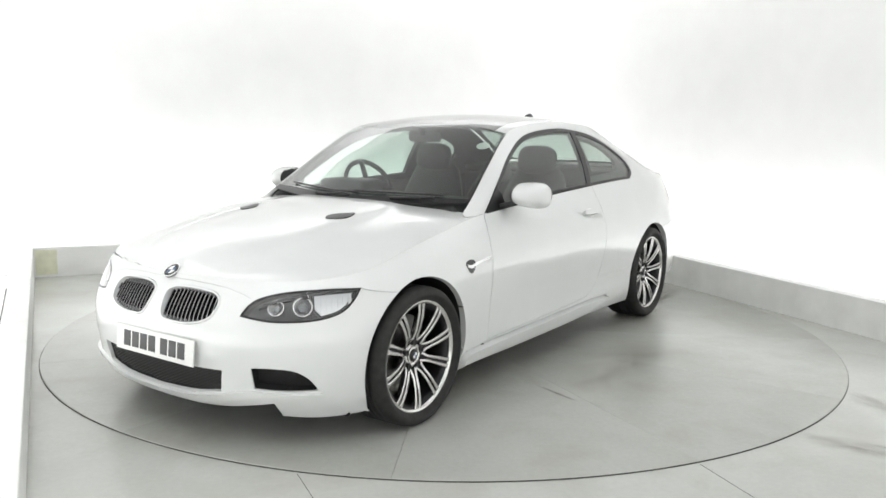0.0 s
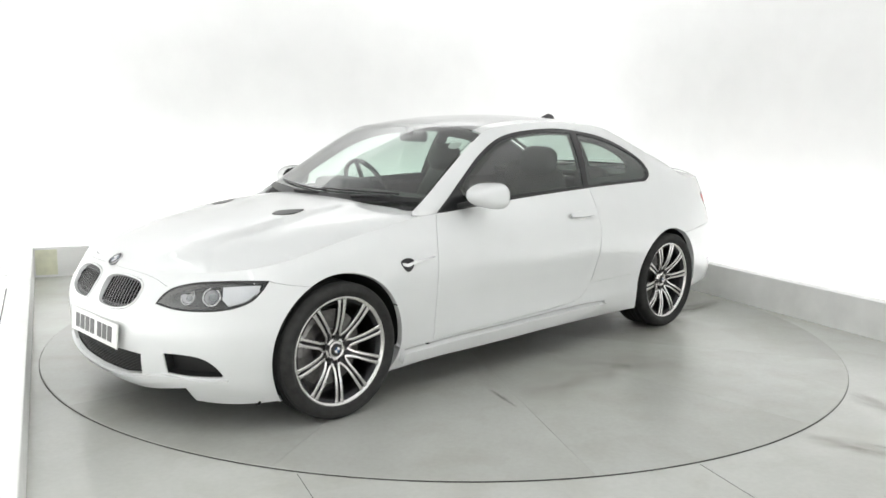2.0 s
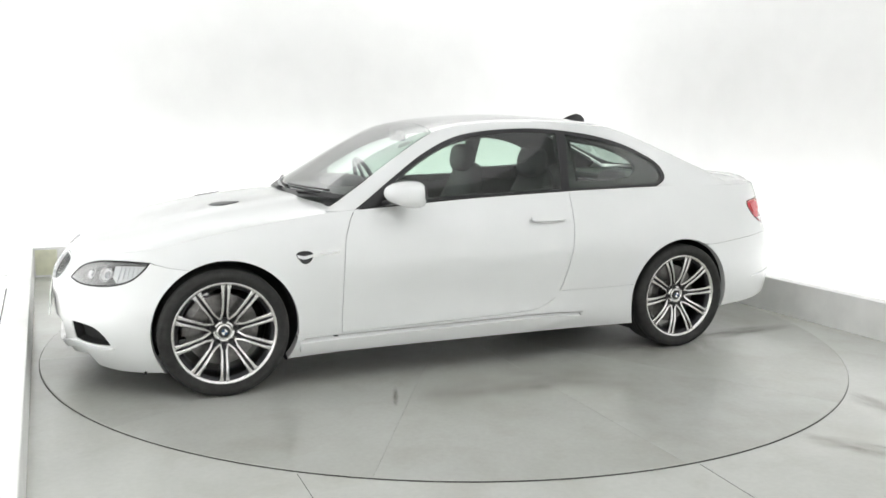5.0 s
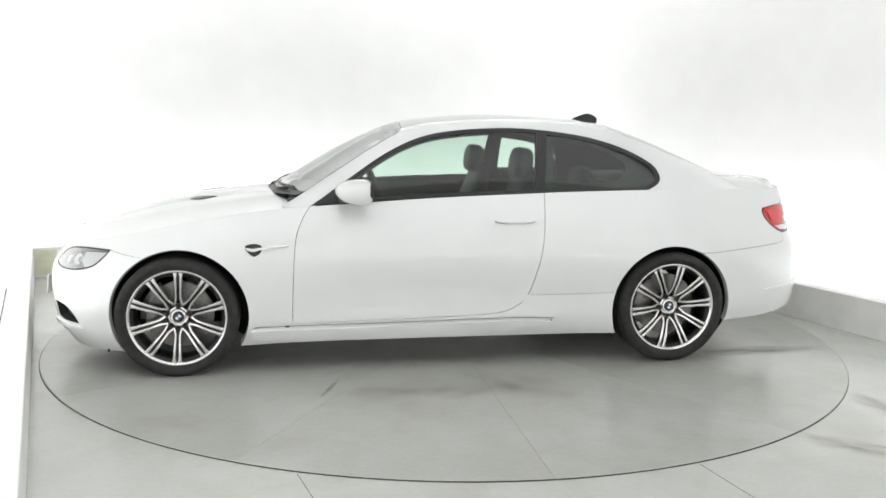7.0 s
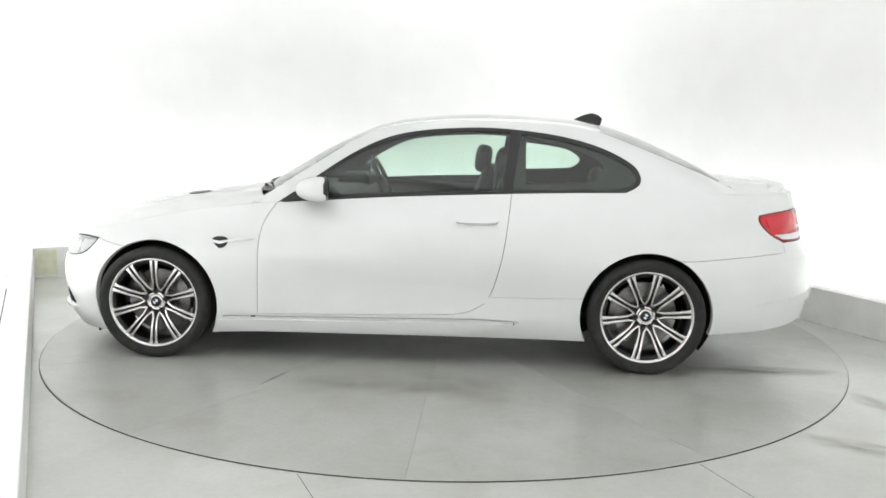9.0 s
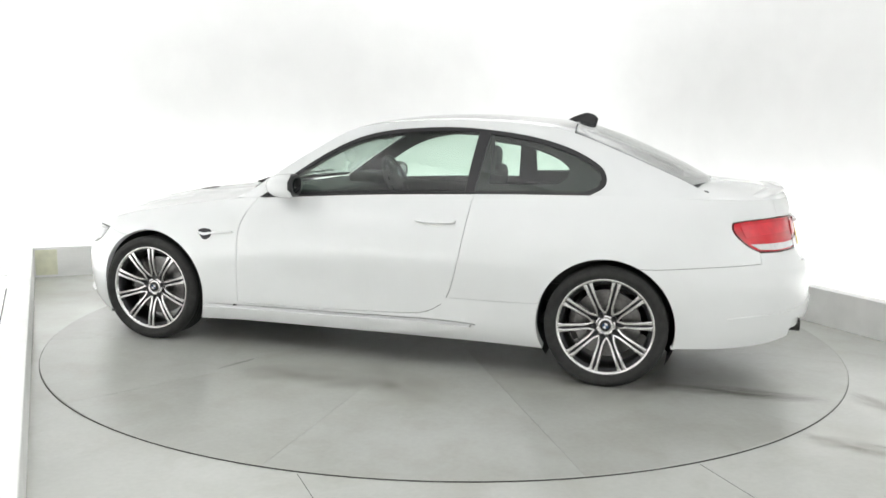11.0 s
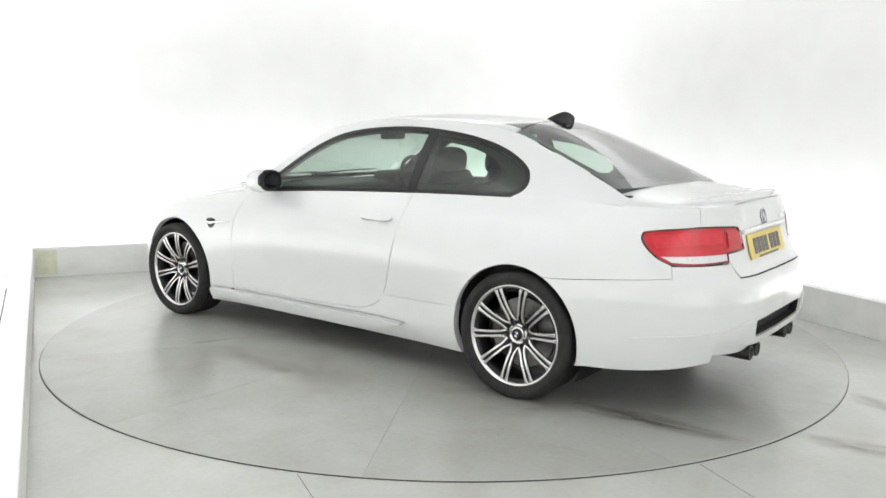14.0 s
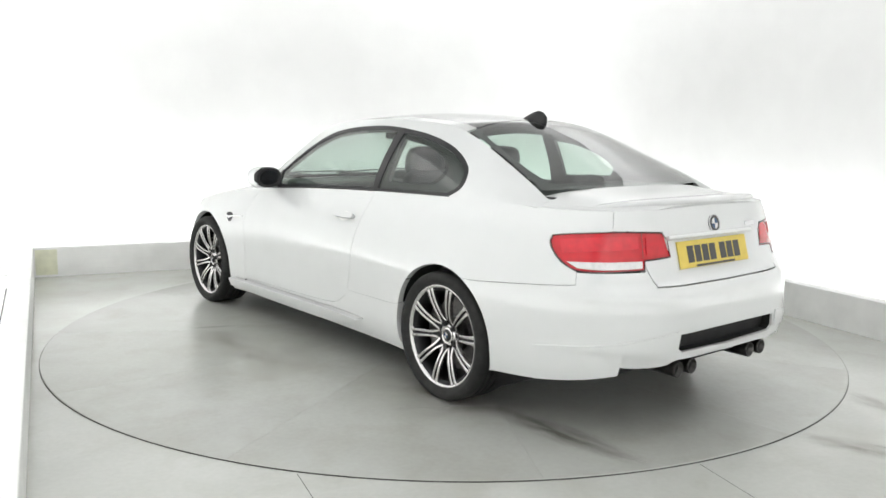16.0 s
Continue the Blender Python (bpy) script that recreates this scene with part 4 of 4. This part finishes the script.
TAIL = run([(4.752, .884), (4.85, .897), (5.035, .909), (5.2, .908), (5.351, .902)], 4) + run([(5.385, .87), (5.392, .795)], 3) + [(5.222, .787), (5.217, .746)] + run([(5.0, .738), (4.88, .742), (4.815, .774), (4.766, .819), (4.746, .856)], 4)
for m in (False, True):
    tail = panel("tail_light", TAIL, skin, RED_LENS, car, "red rear light with a clear lower strip", mirror=m, lift=-.004, depth=.03, shrink=.003)
    panel("tail_rim", TAIL, skin, mat("dark_red_rim", (.10, .008, .012), .2, coat=1.0), tail, holes=(inset(TAIL, .0075),), mirror=m, lift=.002, depth=.006, shrink=.002)
    band = run([(4.79, .868), (4.95, .884), (5.19, .889)], 5) + run([(5.19, .838), (4.95, .826), (4.81, .812)], 5)
    panel("brake_band", band, skin, RED_BRIGHT, tail, "brighter brake lamp band", mirror=m, lift=.001, depth=.004, shrink=0)
    band = [(5.235, .885), (5.36, .882), (5.372, .815), (5.235, .812)]
    panel("fog_lens", band, skin, RED_LENS, tail, mirror=m, lift=.001, depth=.004, shrink=0)
    clear = run([(4.835, .778), (5.0, .782), (5.205, .786)], 4) + run([(5.205, .757), (5.0, .750), (4.885, .754)], 4)
    panel("reverse_strip", clear, skin, CLEAR_LENS, tail, "clear reversing lens", mirror=m, lift=.003, depth=.005, shrink=0)
    panel("boot_gap", [(5.2090, .80), (5.2112, .80), (5.2112, .906), (5.2090, .906)], skin, GAP, tail, mirror=m, lift=.0035, depth=.001, shrink=0)

# kidney grilles
for m in (False, True):
    kid = panel("kidney_grille", KIDNEY, skin, P_W, front_bumper, "white-framed grille with upright grey slats", holes=(inset(KIDNEY, .009),), mirror=m, lift=.004, depth=.035, shrink=.001)
    panel("grille_back", KIDNEY, skin, SHELL, front_bumper, mirror=m, lift=-.045, depth=-.02, shrink=.003)
    kk = np.array(KIDNEY)
    for s in np.arange(.062, .355, .0225):
        zs = []
        for i in range(len(kk)):
            a, b = kk[i], kk[(i + 1) % len(kk)]
            if (a[0] - s) * (b[0] - s) <= 0 and abs(a[0] - b[0]) > 1e-6:
                zs.append(a[1] + (b[1] - a[1]) * (s - a[0]) / (b[0] - a[0]))
        z0, z1 = min(zs) + .006, max(zs) - .006
        n = 6
        panel("grille_slat", [(s - .0024, z) for z in np.linspace(z0, z1, n)] + [(s + .0024, z) for z in np.linspace(z1, z0, n)], skin, SLAT, front_bumper, mirror=m, lift=-.010, depth=.022, shrink=0, step=.1)

# lower grille and side intakes: dark wells with a mesh
panel("grille_well", LOWER_GRILLE, skin, SHELL, front_bumper, "black lower grille", lift=-.06, depth=-.045, shrink=.002, step=.08)
lg = bmesh.new()
for z in np.arange(.212, .335, .013):
    for s0, s1 in zip(np.arange(-.39, .38, .03), np.arange(-.36, .41, .03)):
        if z < .205 + .034 * (s0 / .385) ** 2 + .006:
            continue
        for q in (0, 1):
            a, b = skin(s0, z + (.013 if q else 0)), skin(s1, z + (0 if q else .013))
            d = np.array((.022, 0, 0))
            vs = [lg.verts.new(tuple(p)) for p in (a - d, b - d, b - d + (0, 0, .004), a - d + (0, 0, .004))]
            lg.faces.new(vs)
part("grille_mesh", lg, MESH_BLACK, front_bumper, "black grille mesh")
for m in (False, True):
    panel("intake_well", SIDE_INTAKE, skin, SHELL, front_bumper, "black side intake", mirror=m, lift=-.05, depth=-.045, shrink=.002)

# number plates, with plain bars in place of their writing
def number_plate(name, m, w, h, base, parent, words):
    p = part(name, box(w, h, .006, (0, 0, .003), .002), base, parent, words, m=m)
    n, cw, ch, gap = 7, .046, h * .62, .0105
    x = -(7 * cw + 5 * gap + .034) / 2
    for i in range(n):
        part("plate_bar", box(cw, ch, .0016, (x + cw / 2, 0, .0066)), PLATE_INK, p)
        x += cw + (.034 if i == 3 else gap)
    return p


f = Matrix(((0, 0, 1, 2.162), (1, 0, 0, .034), (0, 1, 0, .398), (0, 0, 0, 1)))
number_plate("front_plate", f @ pose(0, 0, 0, -4, 0, 0), .52, .111, PLATE_W, car, "white number plate with dark bars")
f = Matrix(((0, 0, -1, -2.317), (-1, 0, 0, .042), (0, 1, 0, .797), (0, 0, 0, 1)))
rp = number_plate("rear_plate", f @ pose(0, 0, 0, -16, 0, 0), .54, .122, PLATE_Y, car, "yellow number plate with dark bars")
part("plate_strip", box(.30, .010, .002, (.0, -.054, .0066)), PLATE_INK, rp)
part("plate_lamp_bar", box(.66, .022, .03, (0, .082, .004), .008), P_W, rp, m=Matrix())

# round badges
def badge(name, m, r, parent):
    b = part(name, lathe([(.001, .004), (r * .62, .004), (r * .66, .0055), (r * .94, .0055), (r, .002), (r, -.004)], 32, m=pose(0, 0, 0, 90, 0, 0)), BLACK_TRIM, parent, "round badge quartered in blue and white", True, m)
    part("badge_ring", ring(r * .93, r * 1.03, .006), CHROME, b, m=pose(0, 0, .006))
    for k in range(4):
        q = bmesh.new()
        vs = [q.verts.new((0, 0, .0062))] + [q.verts.new((r * .62 * math.cos(a), r * .62 * math.sin(a), .0062)) for a in np.linspace(k, k + 1, 7) * math.pi / 2]
        q.faces.new(vs)
        part("badge_quarter", q, (BLUE, BADGE_WHITE)[k % 2], b)
    return b


badge("hood_badge", Matrix.Translation((NOSE_X - .006, .004, .696)) @ pose(0, 0, 0, 0, 36, 0) @ pose(0, 0, 0, 0, 0, 90), .038, car)
badge("boot_badge", frame_at(skin, HALF + .001, .918, .001), .041, car)
part("model_badge", box(.085, .020, .004, (0, 0, .002), .001), CHROME, car, "small chrome model badge", m=frame_at(skin, HALF + .30, .905, .001))

# ---- mirrors, aerial, wipers, pipes ----
for m in (1, -1):
    b = bmesh.new()
    bmesh.ops.create_uvsphere(b, u_segments=28, v_segments=18, radius=1)
    for v in b.verts:
        x, y, z = v.co
        x = math.copysign(abs(x) ** .92, x)
        xx = x * (.134 if x > 0 else .055) - .014 * y
        ey = .85 if y > 0 else .50
        yy = math.copysign(abs(y) ** ey, y) * .102
        zz = math.copysign(abs(z) ** .85, z) * (.066 + .010 * y) - (.012 if z < 0 else 0) * y
        v.co = (max(xx, -.036), yy * m, zz)
    cover = b.copy()                                    # the side that looks at the cabin is black
    bmesh.ops.delete(cover, geom=[f for f in cover.faces if f.calc_center_median().y * m > -.060], context="FACES")
    bmesh.ops.delete(b, geom=[f for f in b.faces if f.calc_center_median().y * m <= -.060], context="FACES")
    mirror = part("door_mirror", b, P_W, car, "white door mirror with a dark foot", True, pose(.421, .888 * m, .985, 0, 0, 9 * m))
    part("mirror_cover", cover, BLACK_TRIM, mirror, "black inner side of the mirror", True)
    g = bmesh.new()
    vs = []
    for a in np.linspace(0, 2 * math.pi, 29)[:-1]:
        vs.append(g.verts.new((-.0405, math.copysign(abs(math.cos(a)) ** .85, math.cos(a)) * .078 * m, math.copysign(abs(math.sin(a)) ** .85, math.sin(a)) * .046)))
    g.faces.new(vs)
    part("mirror_glass", g, MIRROR, mirror, "mirror glass")
    rimb = bmesh.new()
    o = []
    for a in np.linspace(0, 2 * math.pi, 29)[:-1]:
        ca, sa = math.copysign(abs(math.cos(a)) ** .85, math.cos(a)), math.copysign(abs(math.sin(a)) ** .85, math.sin(a))
        o.append([rimb.verts.new((x, ca * y * m, sa * z)) for x, y, z in ((-.022, .1030, .0670), (-.032, .1020, .0655), (-.043, .0950, .0590), (-.046, .077, .045), (-.039, .076, .044))])
    for i in range(28):
        p, q = o[i], o[(i + 1) % 28]
        for j in range(4):
            rimb.faces.new((p[j], p[j + 1], q[j + 1], q[j]))
    part("mirror_shroud", rimb, BLACK_TRIM, mirror, "black mirror shroud", True)
    part("mirror_foot", box(.075, .11, .030, (.06, -.10 * m, -.050), .012, m=pose(0, 0, 0, 14 * m, 0, 0)), BLACK_TRIM, mirror, "black mirror foot")
    sail = run([(.665, .903), (.56, .980), (.50, 1.026)], 3) + [(.485, .985), (.47, .918)]
    panel("mirror_sail", sail, side_skin, BLACK_TRIM, car, "black mirror sail", mirror=m < 0, lift=.003, depth=.012, shrink=0)

b = bmesh.new()
rows = []
for q in np.linspace(0, 1, 12):
    x = -1.005 - .18 * q
    hgt = .058 * min(q / .62, 1) ** .8 * (1 if q < .8 else 1 - ((q - .8) / .2) ** 2 * .30)
    wid = .030 * (math.sin(math.pi * (.12 + .8 * q))) ** .6
    base = ROOF_Z(x) - .006
    rows.append([b.verts.new((x - .012 * k, wy * wid, base + k * (hgt + .004))) for k, wy in ((0, 1), (.25, .85), (.6, .45), (.9, .22), (1, 0), (.9, -.22), (.6, -.45), (.25, -.85), (0, -1))])
for p, q in zip(rows[:-1], rows[1:]):
    for i in range(8):
        b.faces.new((p[i], p[i + 1], q[i + 1], q[i]))
b.faces.new(rows[0])
b.faces.new(rows[-1])
part("roof_aerial", b, BLACK_TRIM, car, "dark shark-fin roof aerial", True)

cowl = [(.942 - .17 * (w / .925) ** 2, w) for w in np.linspace(-.97, .97, 19)] + [(.885 - .165 * (w / W) ** 2, w) for w in np.linspace(.985, -.985, 19)]
panel("cowl", cowl, roof_skin, BLACK_TRIM, car, "black cowl below the windscreen", lift=.002, depth=.004, shrink=0)


def tube(name, pts, r, material, parent, label=""):
    """A round bar along the points, as a mesh."""
    b = bmesh.new()
    rows = []
    pts = [Vector(p) for p in pts]
    for i, p in enumerate(pts):
        d = (pts[min(i + 1, len(pts) - 1)] - pts[max(i - 1, 0)]).normalized()
        u = d.cross(Vector((0, .01, 1))).normalized()
        v = d.cross(u)
        rows.append([b.verts.new(p + (u * math.cos(a) + v * math.sin(a)) * r) for a in np.linspace(0, 2 * math.pi, 9)[:-1]])
    for p, q in zip(rows[:-1], rows[1:]):
        for i in range(8):
            b.faces.new((p[i], p[(i + 1) % 8], q[(i + 1) % 8], q[i]))
    b.faces.new(rows[0])
    b.faces.new(rows[-1])
    return part(name, b, material, parent, label, True)


for w0, w1, dz in ((-.72, .10, 0), (.02, .80, .0)):
    pts = [roof_skin(.875 - .165 * (w / W) ** 2 - .02 * (w1 - w) - .0, w) + np.array((0.004, 0, .009)) for w in np.linspace(w0, w1, 12)]
    blade = tube("wiper", pts, .0055, BLACK_TRIM, car, "black windscreen wiper")
    pts = [roof_skin(.90 - .165 * (w / W) ** 2, w) + np.array((.008, 0, .014 - .004 * k)) for k, w in enumerate(np.linspace(w1 - .05, (w0 + w1) / 2, 3))]
    tube("wiper_arm", pts, .007, BLACK_TRIM, blade)

for y in (.335, .235, -.235, -.335):
    p = part("exhaust_pipe", lathe([(.030, 0), (.035, 0), (.036, -.006), (.036, -.16), (.030, -.16)], 28, m=pose(-2.375, y, .300, 0, 0, 90), closed=True), PIPE, car, "dark steel exhaust tailpipe", True)
    part("pipe_bore", lathe([(.001, 0), (.031, 0)], 24, m=pose(-2.35, y, .300, 0, 0, 90)), SHELL, p)
panel("diffuser_well", DIFF, skin, SHELL, rear_bumper, "black rear diffuser slot", lift=-.05, depth=-.04, shrink=.002)
part("silencer", box(.30, .80, .13, (-2.16, 0, .345), .05), SHELL, car, "dark silencer box")

# added dark shell: shade behind the panel joints, put in as colour
for m in (False, True):
    for a, b_, z0, z1, n in ((.0, AF - .36, .17, .0, 8), (AF + .37, AR - .37, .19, .0, 16), (AR + .37, HALF, .34, .0, 12)):
        ss = np.linspace(a, b_, n)
        panel("inner_shell", [(s, z0) for s in ss] + [(s, EDGE(s) - .05) for s in ss[::-1]], skin, SHELL, car, "added dark shell shading the panel joints", mirror=m, lift=-.075, depth=0, step=.12, shrink=0)

# ---- cabin ----
part("dashboard", box(.52, 1.34, .20, (.56, 0, .842), .06, 4), CABIN, car, "dark dashboard")
part("instrument_hood", box(.22, .36, .10, (.42, -.37, .955), .04, 4), CABIN, car)
part("centre_console", box(.95, .24, .30, (-.05, 0, .50), .05, 3), CABIN, car, "dark centre console")
for m in (1, -1):
    part("door_card", box(1.30, .05, .50, (.02, .705 * m, .685), .02, 2), CABIN, car, "dark door lining")
    part("rear_side_card", box(.75, .05, .46, (-1.0, .67 * m, .72), .02, 2), CABIN, car, "dark rear side lining")
part("parcel_shelf", box(.62, 1.26, .04, (-1.55, 0, 1.008), .015), CABIN, car, "dark parcel shelf")
part("rear_bulkhead", box(.06, 1.30, .62, (-1.30, 0, .67), .02), CABIN, car)
part("cabin_floor", box(1.9, 1.34, .04, (-.25, 0, .28), .01), CABIN, car)
ws = np.linspace(-.84, .84, 9)
panel("headliner", [(.10, w) for w in ws] + [(-1.09, w) for w in ws[::-1]], roof_skin, CABIN, car, "dark roof lining", lift=-.035, depth=0, step=.12, flip=False)


def cushion(sx_, sy_, sz_, at, rot=(0, 0, 0), bev=.05):
    return box(sx_, sy_, sz_, (0, 0, 0), bev, 4, m=None), pose(*at, *rot)


def seat(name, x, y, lean, scale=1.0, words="dark leather seat with a headrest"):
    b, m = cushion(.50, .50, .16, (x + .12, y, .46), (0, -8, 0), .06)
    s = part(name, b, LEATHER, car, words, True, m)
    q = bmesh.new()
    rows = []
    for k, (z, w, t, dx) in enumerate(((.0, .48, .15, 0), (.15, .50, .17, 0), (.32, .50, .15, -.01), (.46, .42, .12, -.015), (.56, .34, .10, -.015), (.60, .26, .05, -.015))):
        rows.append([q.verts.new((dx + t / 2 * math.copysign(abs(math.cos(a)) ** .6, math.cos(a)), w / 2 * math.copysign(abs(math.sin(a)) ** .6, math.sin(a)), z * scale)) for a in np.linspace(0, 2 * math.pi, 21)[:-1]])
    for p, r in zip(rows[:-1], rows[1:]):
        for i in range(20):
            q.faces.new((p[i], p[(i + 1) % 20], r[(i + 1) % 20], r[i]))
    q.faces.new(rows[-1])
    q.faces.new(rows[0])
    inv = m.inverted()
    part("backrest", q, LEATHER, s, smooth=True, m=inv @ pose(x - .10, y, .50, 0, -lean, 0))
    h = bmesh.new()
    bmesh.ops.create_uvsphere(h, u_segments=20, v_segments=14, radius=1)
    for v in h.verts:
        c = v.co
        v.co = (math.copysign(abs(c.x) ** .7, c.x) * .058, math.copysign(abs(c.y) ** .6, c.y) * .135, math.copysign(abs(c.z) ** .7, c.z) * .095)
    return s, h, inv


for name, x, y, hx, hz in (("front_seat", -.25, -.37, -.452, 1.115), ("front_seat", -.37, .37, -.585, 1.120), ("rear_seat", -1.0, -.33, -1.22, .975), ("rear_seat", -1.0, .33, -1.22, .975)):
    s, h, inv = seat(name, x, y, 14 if name == "front_seat" else 17, 1.0 if name == "front_seat" else .80)
    part("headrest", h, LEATHER, s, "dark leather headrest", True, inv @ pose(hx, y, hz, 0, -8, 0))
    if name == "front_seat":
        for k in (-.05, .05):
            part("headrest_post", lathe([(.006, -.09), (.006, .05)], 10, m=pose(0, 0, 0, 90, 0, 0)), CHROME, s, m=inv @ pose(hx + .005, y + k, hz - .08))

b = bmesh.new()
rows = []
for a in np.linspace(0, 2 * math.pi, 41)[:-1]:
    rows.append([b.verts.new(((.185 + .015 * math.cos(c)) * math.cos(a), (.185 + .015 * math.cos(c)) * math.sin(a), .015 * math.sin(c))) for c in np.linspace(0, 2 * math.pi, 9)[:-1]])
for i in range(40):
    p, q = rows[i], rows[(i + 1) % 40]
    for j in range(8):
        b.faces.new((p[j], p[(j + 1) % 8], q[(j + 1) % 8], q[j]))
sw = part("steering_wheel", b, LEATHER, car, "dark leather steering wheel", True, pose(.235, -.38, .935, 0, -66, 0))
part("wheel_boss", box(.13, .15, .05, (0, 0, -.012), .03, 3), CABIN, sw, smooth=True)
for a in (0, 180, 270):
    part("wheel_spoke", box(.13, .035, .016, (.115, 0, -.006), .006), ALLOY_DARK, sw, m=pose(0, 0, 0, 0, 0, a + 90))
part("mirror_inside", box(.035, .24, .065, (.17, 0, 1.268), .02, 3), BLACK_TRIM, car, "dark rear-view mirror", True)
part("mirror_stem", box(.05, .03, .05, (.205, 0, 1.296), .01), BLACK_TRIM, car)
part("tax_disc", ring(.001, .038, .001, 28), PLATE_W, car, "round paper disc inside the windscreen", m=frame_at(roof_skin, .325, .845, -.008))


# ---- motion: the plate turns and carries the car ----
TURN = [(0.0, 235.62), (0.5, 233.88), (1.0, 231.14), (1.5, 227.82), (2.0, 224.34)] + [(t / 2, 224.34 - 6.78 * (t / 2 - 2)) for t in range(5, 33)]
OFF_X, OFF_Y = 0.2183, 0.0971


def motions():
    walk(turntable, [(t, pose(0, 0, 0, 0, 0, a)) for t, a in TURN])
    walk(car, [(t, pose(0, 0, 0, 0, 0, a) @ pose(OFF_X, OFF_Y, 0)) for t, a in TURN])


motions()
